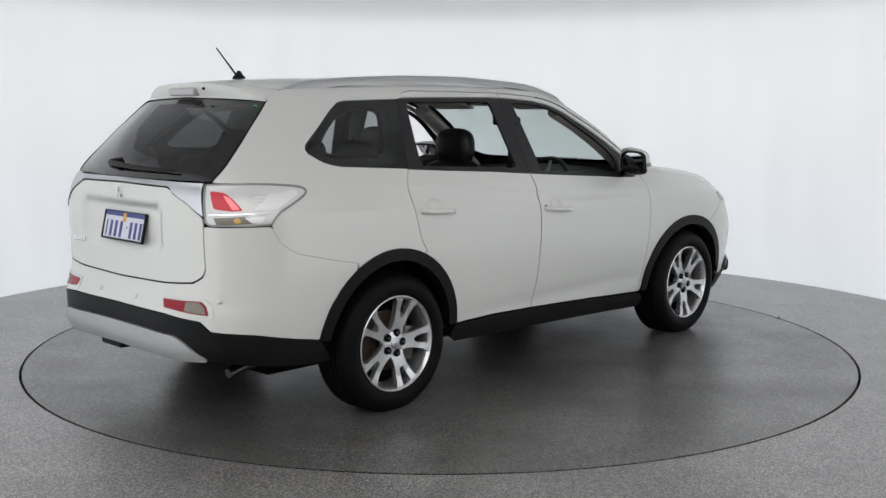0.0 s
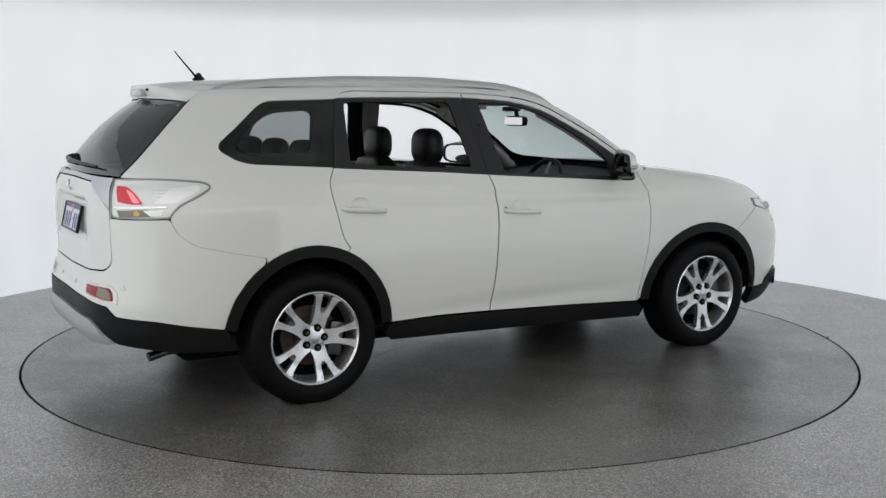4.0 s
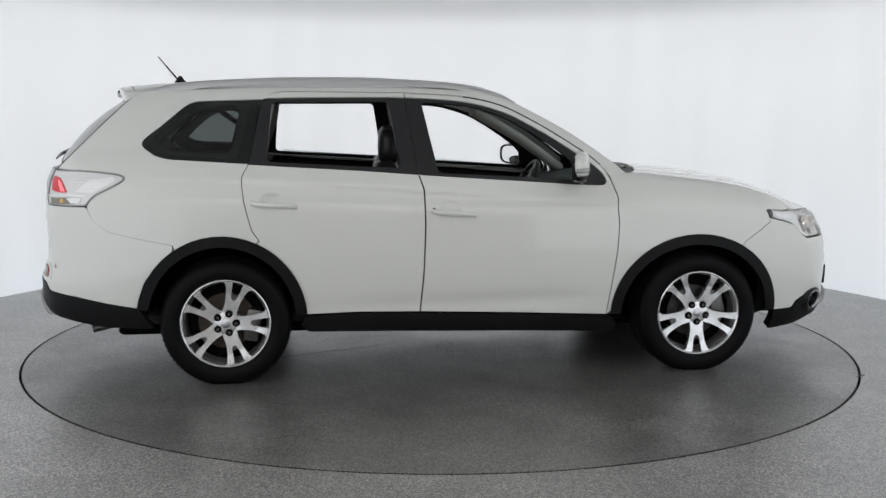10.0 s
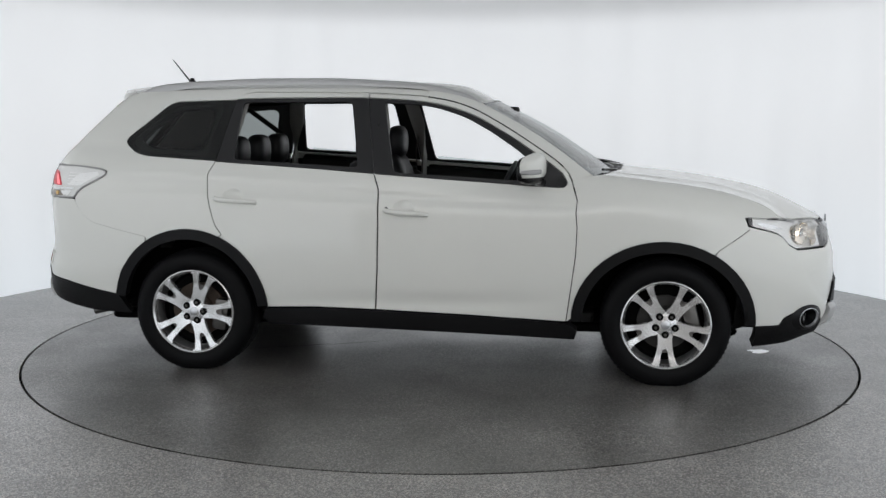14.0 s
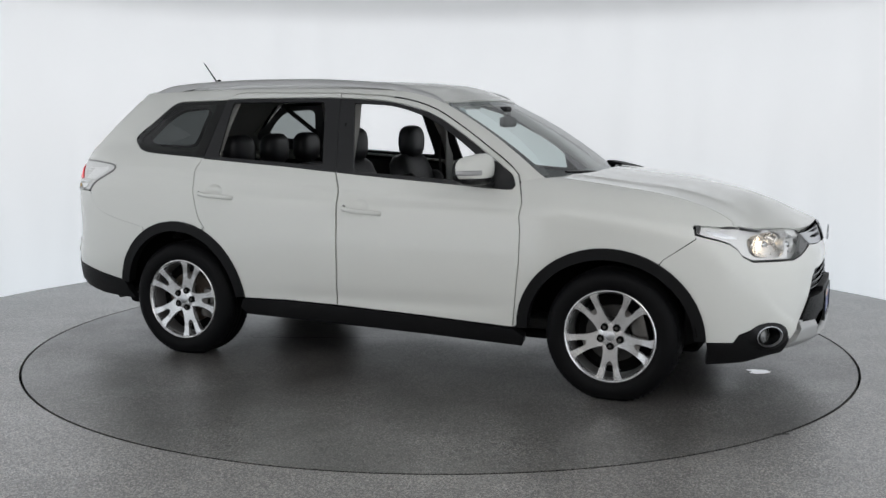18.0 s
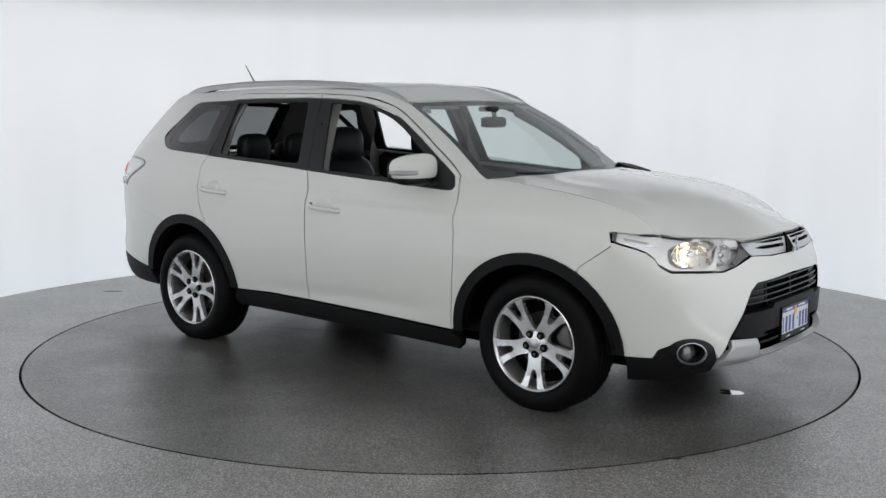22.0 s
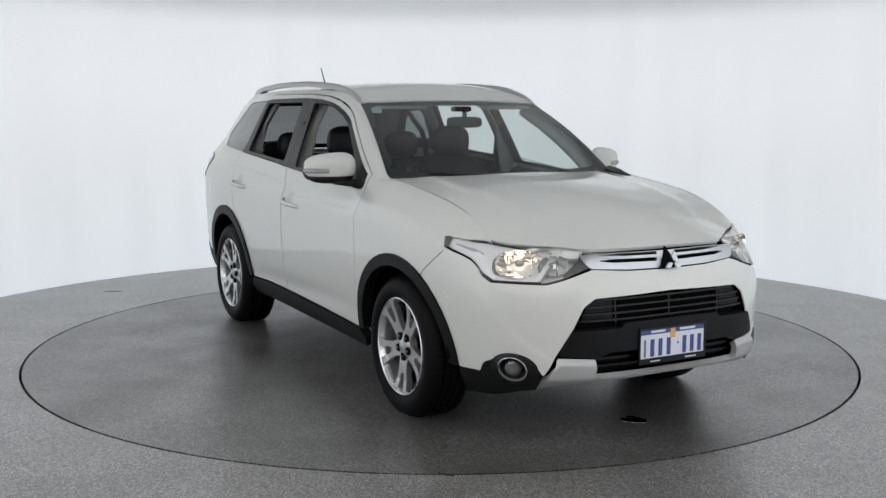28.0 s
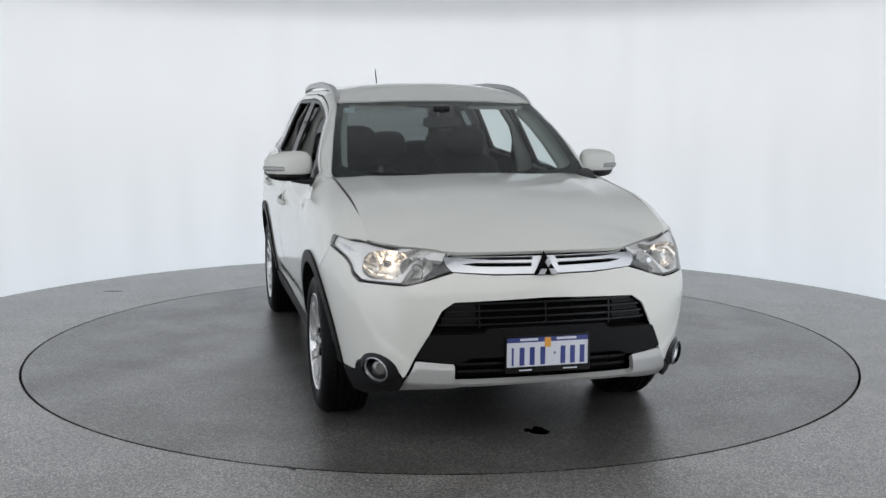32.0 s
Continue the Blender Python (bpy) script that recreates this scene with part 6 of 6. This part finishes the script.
def build_seat(y, x=-0.06):
    seat = part("front_seat", cushion(x - 0.26, x + 0.27, y - 0.25, y + 0.25, 0.52, 0.70), LEATHER, car, "black leather front seat", 60)
    lean = Matrix.Translation((x - 0.22, 0, 0.62)) @ pose(0, 0, 0, 0, -17, 0) @ Matrix.Translation((-(x - 0.22), 0, -0.62))
    part("backrest", cushion(x - 0.29, x - 0.13, y - 0.235, y + 0.235, 0.60, 1.225, lean), LEATHER, seat, "black leather backrest", 60)
    part("bolster", cushion(x - 0.27, x - 0.08, y - 0.245, y - 0.17, 0.68, 1.08, lean), LEATHER, seat, "side bolster", 60)
    part("bolster", cushion(x - 0.27, x - 0.08, y + 0.17, y + 0.245, 0.68, 1.08, lean), LEATHER, seat, "side bolster", 60)
    part("headrest", cushion(x - 0.41, x - 0.285, y - 0.135, y + 0.135, 1.175, 1.39, None, 2.9), LEATHER, seat, "black leather headrest", 60)
    for dy in (-0.06, 0.06):
        part("headrest_post", tube([(x - 0.345, y + dy, 1.10), (x - 0.345, y + dy, 1.22)], 0.007, 8), CHROME, seat, "chrome post", 60)


def build_cabin():
    build_seat(-0.37)
    build_seat(0.37, -0.01)
    bench = part("rear_bench", cushion(-1.02, -0.52, -0.62, 0.62, 0.52, 0.68), LEATHER, car, "black leather rear bench", 60)
    lean = Matrix.Translation((-1.0, 0, 0.62)) @ pose(0, 0, 0, 0, -20, 0) @ Matrix.Translation((1.0, 0, -0.62))
    for y0, y1 in ((-0.62, -0.22), (-0.21, 0.21), (0.22, 0.62)):
        part("backrest", cushion(-1.08, -0.94, y0, y1, 0.60, 1.16, lean), LEATHER, bench, "black leather backrest", 60)
    for y in (-0.42, 0.0, 0.42):
        part("headrest", cushion(-1.26, -1.14, y - 0.13, y + 0.13, 1.13, 1.335, None, 3.2), LEATHER, bench, "black leather headrest", 60)
    third = part("third_row", cushion(-1.72, -1.55, -0.55, 0.55, 0.6, 1.12), LEATHER, car, "folded black third-row seats", 60)
    for y in (-0.36, 0.36):
        part("headrest", cushion(-1.74, -1.64, y - 0.12, y + 0.12, 1.12, 1.25), LEATHER, third, "black headrest", 60)
    part("cabin_floor", box(-1.75, 0.95, -0.66, 0.66, 0.30, 0.36, 0.02), PLASTIC, car, "dark carpeted cabin floor")
    half = [(0.98, 0.0), (0.97, 0.35), (0.90, 0.62), (0.80, 0.74), (0.60, 0.76), (0.56, 0.70), (0.53, 0.55), (0.55, 0.37), (0.52, 0.18), (0.50, 0.0)]
    o = half + [(x, -y) for x, y in half[::-1] if y > 1e-6]
    def dash_skin(x, y):
        hump = 0.045 * np.exp(-((y + 0.37) / 0.16) ** 2) * np.exp(-((x - 0.62) / 0.10) ** 2)
        return np.stack([x, y, 1.045 + 0.075 * np.clip((x - 0.5) / 0.45, 0, 1) - 0.03 * (y / 0.7) ** 2 + hump], -1)
    dash = sheet("dashboard", dash_skin, rounded(o, 0.03), [], PLASTIC, car, "dark plastic dashboard", flip=False, deep=0.35)
    part("centre_console", box(-0.25, 0.60, -0.11, 0.11, 0.36, 0.72, 0.03), PLASTIC, car, "dark centre console", 60)
    part("centre_screen", box(0.485, 0.51, -0.12, 0.12, 0.88, 1.02, 0.008, Matrix()), BLACK_TRIM, dash, "dark centre screen")
    part("instrument_panel", box(0.50, 0.53, -0.50, -0.24, 0.93, 1.07, 0.02), BLACK_TRIM, dash, "dark instrument panel")
    part("air_vent", box(0.50, 0.545, 0.50, 0.66, 0.94, 1.03, 0.02), SATIN, dash, "silver rimmed air vent")
    # steering wheel
    m = Matrix.Translation((0.40, -0.37, 1.02)) @ pose(0, 0, 0, 0, -64, 0)
    ring = [m @ Vector((0.185 * math.cos(2 * math.pi * k / 40), 0.185 * math.sin(2 * math.pi * k / 40), 0)) for k in range(41)]
    wheel = part("steering_wheel", tube(ring, 0.015, 10), LEATHER, car, "black leather steering wheel", 60)
    part("wheel_boss", cushion(-0.07, 0.07, -0.085, 0.085, -0.03, 0.02, m), PLASTIC, wheel, "black boss", 60)
    for a in (0, 180, 270):
        d = Vector((-math.sin(radians(a + 90)), math.cos(radians(a + 90)), 0))
        part("wheel_spoke", tube([m @ (d * 0.05), m @ (d * 0.178)], 0.016, 8, 0.8, 0.5), SATIN, wheel, "silver spoke", 60)
    part("steering_column", tube([m @ Vector((0, 0, -0.02)), m @ Vector((0, 0, -0.16))], 0.045, 12), PLASTIC, wheel, "black column", 60)
    # lining of roof and pillars
    half = [(-1.85, 0.0), (-1.83, 0.35), (-1.72, 0.54), (0.10, 0.54), (0.20, 0.50), (0.30, 0.3), (0.315, 0.0)]
    o = half + [(x, -y) for x, y in half[::-1] if y > 1e-6]
    sheet("roof_lining", roof_skin, rounded(o, 0.02, 0.06), [], LINING, car, "pale grey roof lining", flip=False, lift=-0.05, deep=0.012, res=0.1)
    for s in (1, -1):
        for pts, w, words in (([(-0.31, 0.55, 1.58), (-0.27, 0.66, 1.40), (-0.24, 0.745, 1.17), (-0.25, 0.78, 0.9)], 0.055, "grey door pillar lining"),
                              ([(-1.10, 0.555, 1.575), (-1.13, 0.655, 1.40), (-1.17, 0.74, 1.17), (-1.18, 0.77, 0.9)], 0.05, "grey rear door pillar lining")):
            part("pillar_lining", tube([(x, -s * y, z) for x, y, z in pts], w, 12, 1.0, 0.35), GREY_TRIM, car, words, 60)
        a = [tuple(screen_skin(np.array([k]), np.array([-s * yy]))[0] + np.array([-0.060, s * 0.02, -0.05])) for k, yy in ((1.0, 0.60), (0.75, 0.635), (0.5, 0.66), (0.25, 0.685), (0.02, 0.70))]
        part("pillar_lining", tube(a, 0.058, 12, 1.0, 0.6), LINING, car, "grey windscreen pillar lining", 60)
        for x0, x1, door in ((-0.22, 0.78, front_doors), (-1.12, -0.30, rear_doors)):
            zt = (lambda x: 1.132 - 0.060 * x)
            o = [(x0, 0.40), (x1, 0.40), (x1, zt(x1) - 0.03), (x0, zt(x0) - 0.02)] if x0 > -1 else [(-0.86, 0.42), (x1, 0.40), (x1, zt(x1) - 0.01), (x0, zt(x0) - 0.005), (x0, 0.85)]
            o = rounded(flank(o), 0.03)
            sheet("door_card", skin, o if s > 0 else mirrored(o), [], PLASTIC, door[0 if s > 0 else 1], "dark door card", lift=-0.085, deep=-0.05, res=0.07)
            # lowered glass just above the sill
            g = [(x0 + 0.07, zt(x0) - 0.01), (x1 - 0.28 if x1 > 0 else x1 - 0.09, zt(x1) + (0.005 if x1 > 0 else 0.0)), (x1 - 0.28 if x1 > 0 else x1 - 0.09, zt(x1) + 0.03), (x0 + 0.07, zt(x0) + 0.035)]
            if s < 0:
                gl = sheet("lowered_glass", skin, mirrored(rounded(flank(g), 0.004)), [], GLASS, door[1], "edge of the lowered window glass", lift=-0.02, deep=0.004, res=0.08)
                gl.visible_shadow = False
    belt = part("seat_belt", tube([(-0.27, 0.70, 1.42), (-0.29, 0.69, 1.2), (-0.27, 0.69, 0.9)], 0.022, 8, 1.0, 0.12), PLASTIC, car, "black seat belt", 60)
    part("seat_belt", tube([(-0.27, -0.70, 1.42), (-0.29, -0.69, 1.2), (-0.27, -0.69, 0.9)], 0.022, 8, 1.0, 0.12), PLASTIC, car, "black seat belt", 60)
    part("seat_belt", tube([(-1.50, 0.60, 1.52), (-1.24, 0.62, 1.33), (-1.18, 0.64, 1.1)], 0.022, 8, 1.0, 0.8), PLASTIC, car, "black rear seat belt", 60)
    mirror = part("cabin_mirror", cushion(0.445, 0.485, -0.115, 0.115, 1.39, 1.455), PLASTIC, car, "black cabin mirror", 60)
    part("mirror_glass", box(0.441, 0.4455, -0.102, 0.102, 1.397, 1.448, 0.002), MIRROR, mirror, "mirror glass")
    part("mirror_stem", tube([(0.47, 0.0, 1.45), (0.46, 0.0, 1.50)], 0.014, 8), PLASTIC, mirror, "black stem", 60)
    part("sensor_box", box(0.38, 0.47, -0.05, 0.05, 1.485, 1.515, 0.012), PLASTIC, car, "black sensor box behind the windscreen", 60)
    for y in (-0.36, 0.36):
        part("sun_visor", box(0.20, 0.36, y - 0.17, y + 0.17, 1.515, 1.535, 0.008, Matrix.Translation((0.28, 0, 1.525)) @ pose(0, 0, 0, 0, 14, 0) @ Matrix.Translation((-0.28, 0, -1.525))), LINING, car, "pale folded sun visor", 60)


build_cabin()


# ---- a wet patch under the nose, which turns with the table ----
def build_patch():
    rng = random.Random(4)
    pts = []
    for k in range(40):
        a = 2 * math.pi * k / 40
        r = 1 + 0.14 * math.sin(2 * a + 0.6) + 0.07 * math.sin(3 * a) + 0.04 * math.sin(7 * a) + 0.05 * rng.random()
        r *= 1 - 0.6 * math.exp(-((a - 3.5) / 0.38) ** 2)
        pts.append((2.008 + 0.062 * r * math.cos(a), -0.037 + 0.056 * r * math.sin(a)))
    bm = bmesh.new()
    low = [bm.verts.new((x, y, 0.0004)) for x, y in pts]
    top = [bm.verts.new((2.008 + (x - 2.008) * 0.998, -0.037 + (y + 0.037) * 0.998, 0.0009)) for x, y in pts]
    bm.faces.new(top)
    for k in range(40):
        j = (k + 1) % 40
        bm.faces.new((low[k], low[j], top[j], top[k]))
    ob = part("wet_patch", bm, WATER, None, "", 10)
    return tagged(ob, "small dark wet patch of dripped water on the turntable", "puddle")


puddle = build_patch()


# ---- what moves: the turntable and the car on it ----
def motions():
    rows_table, rows_car = [], []
    for t in range(0, 33):
        turn = turn_at(t)
        rows_table.append((t, pose(0, 0, 0, 0, 0, turn)))
        rows_car.append((t, pose(0, 0, 0, 0, 0, turn) @ pose(0.035, -0.117, 0.0)))
    walk(turntable, rows_table)
    walk(puddle, rows_table)
    walk(car, rows_car)


motions()
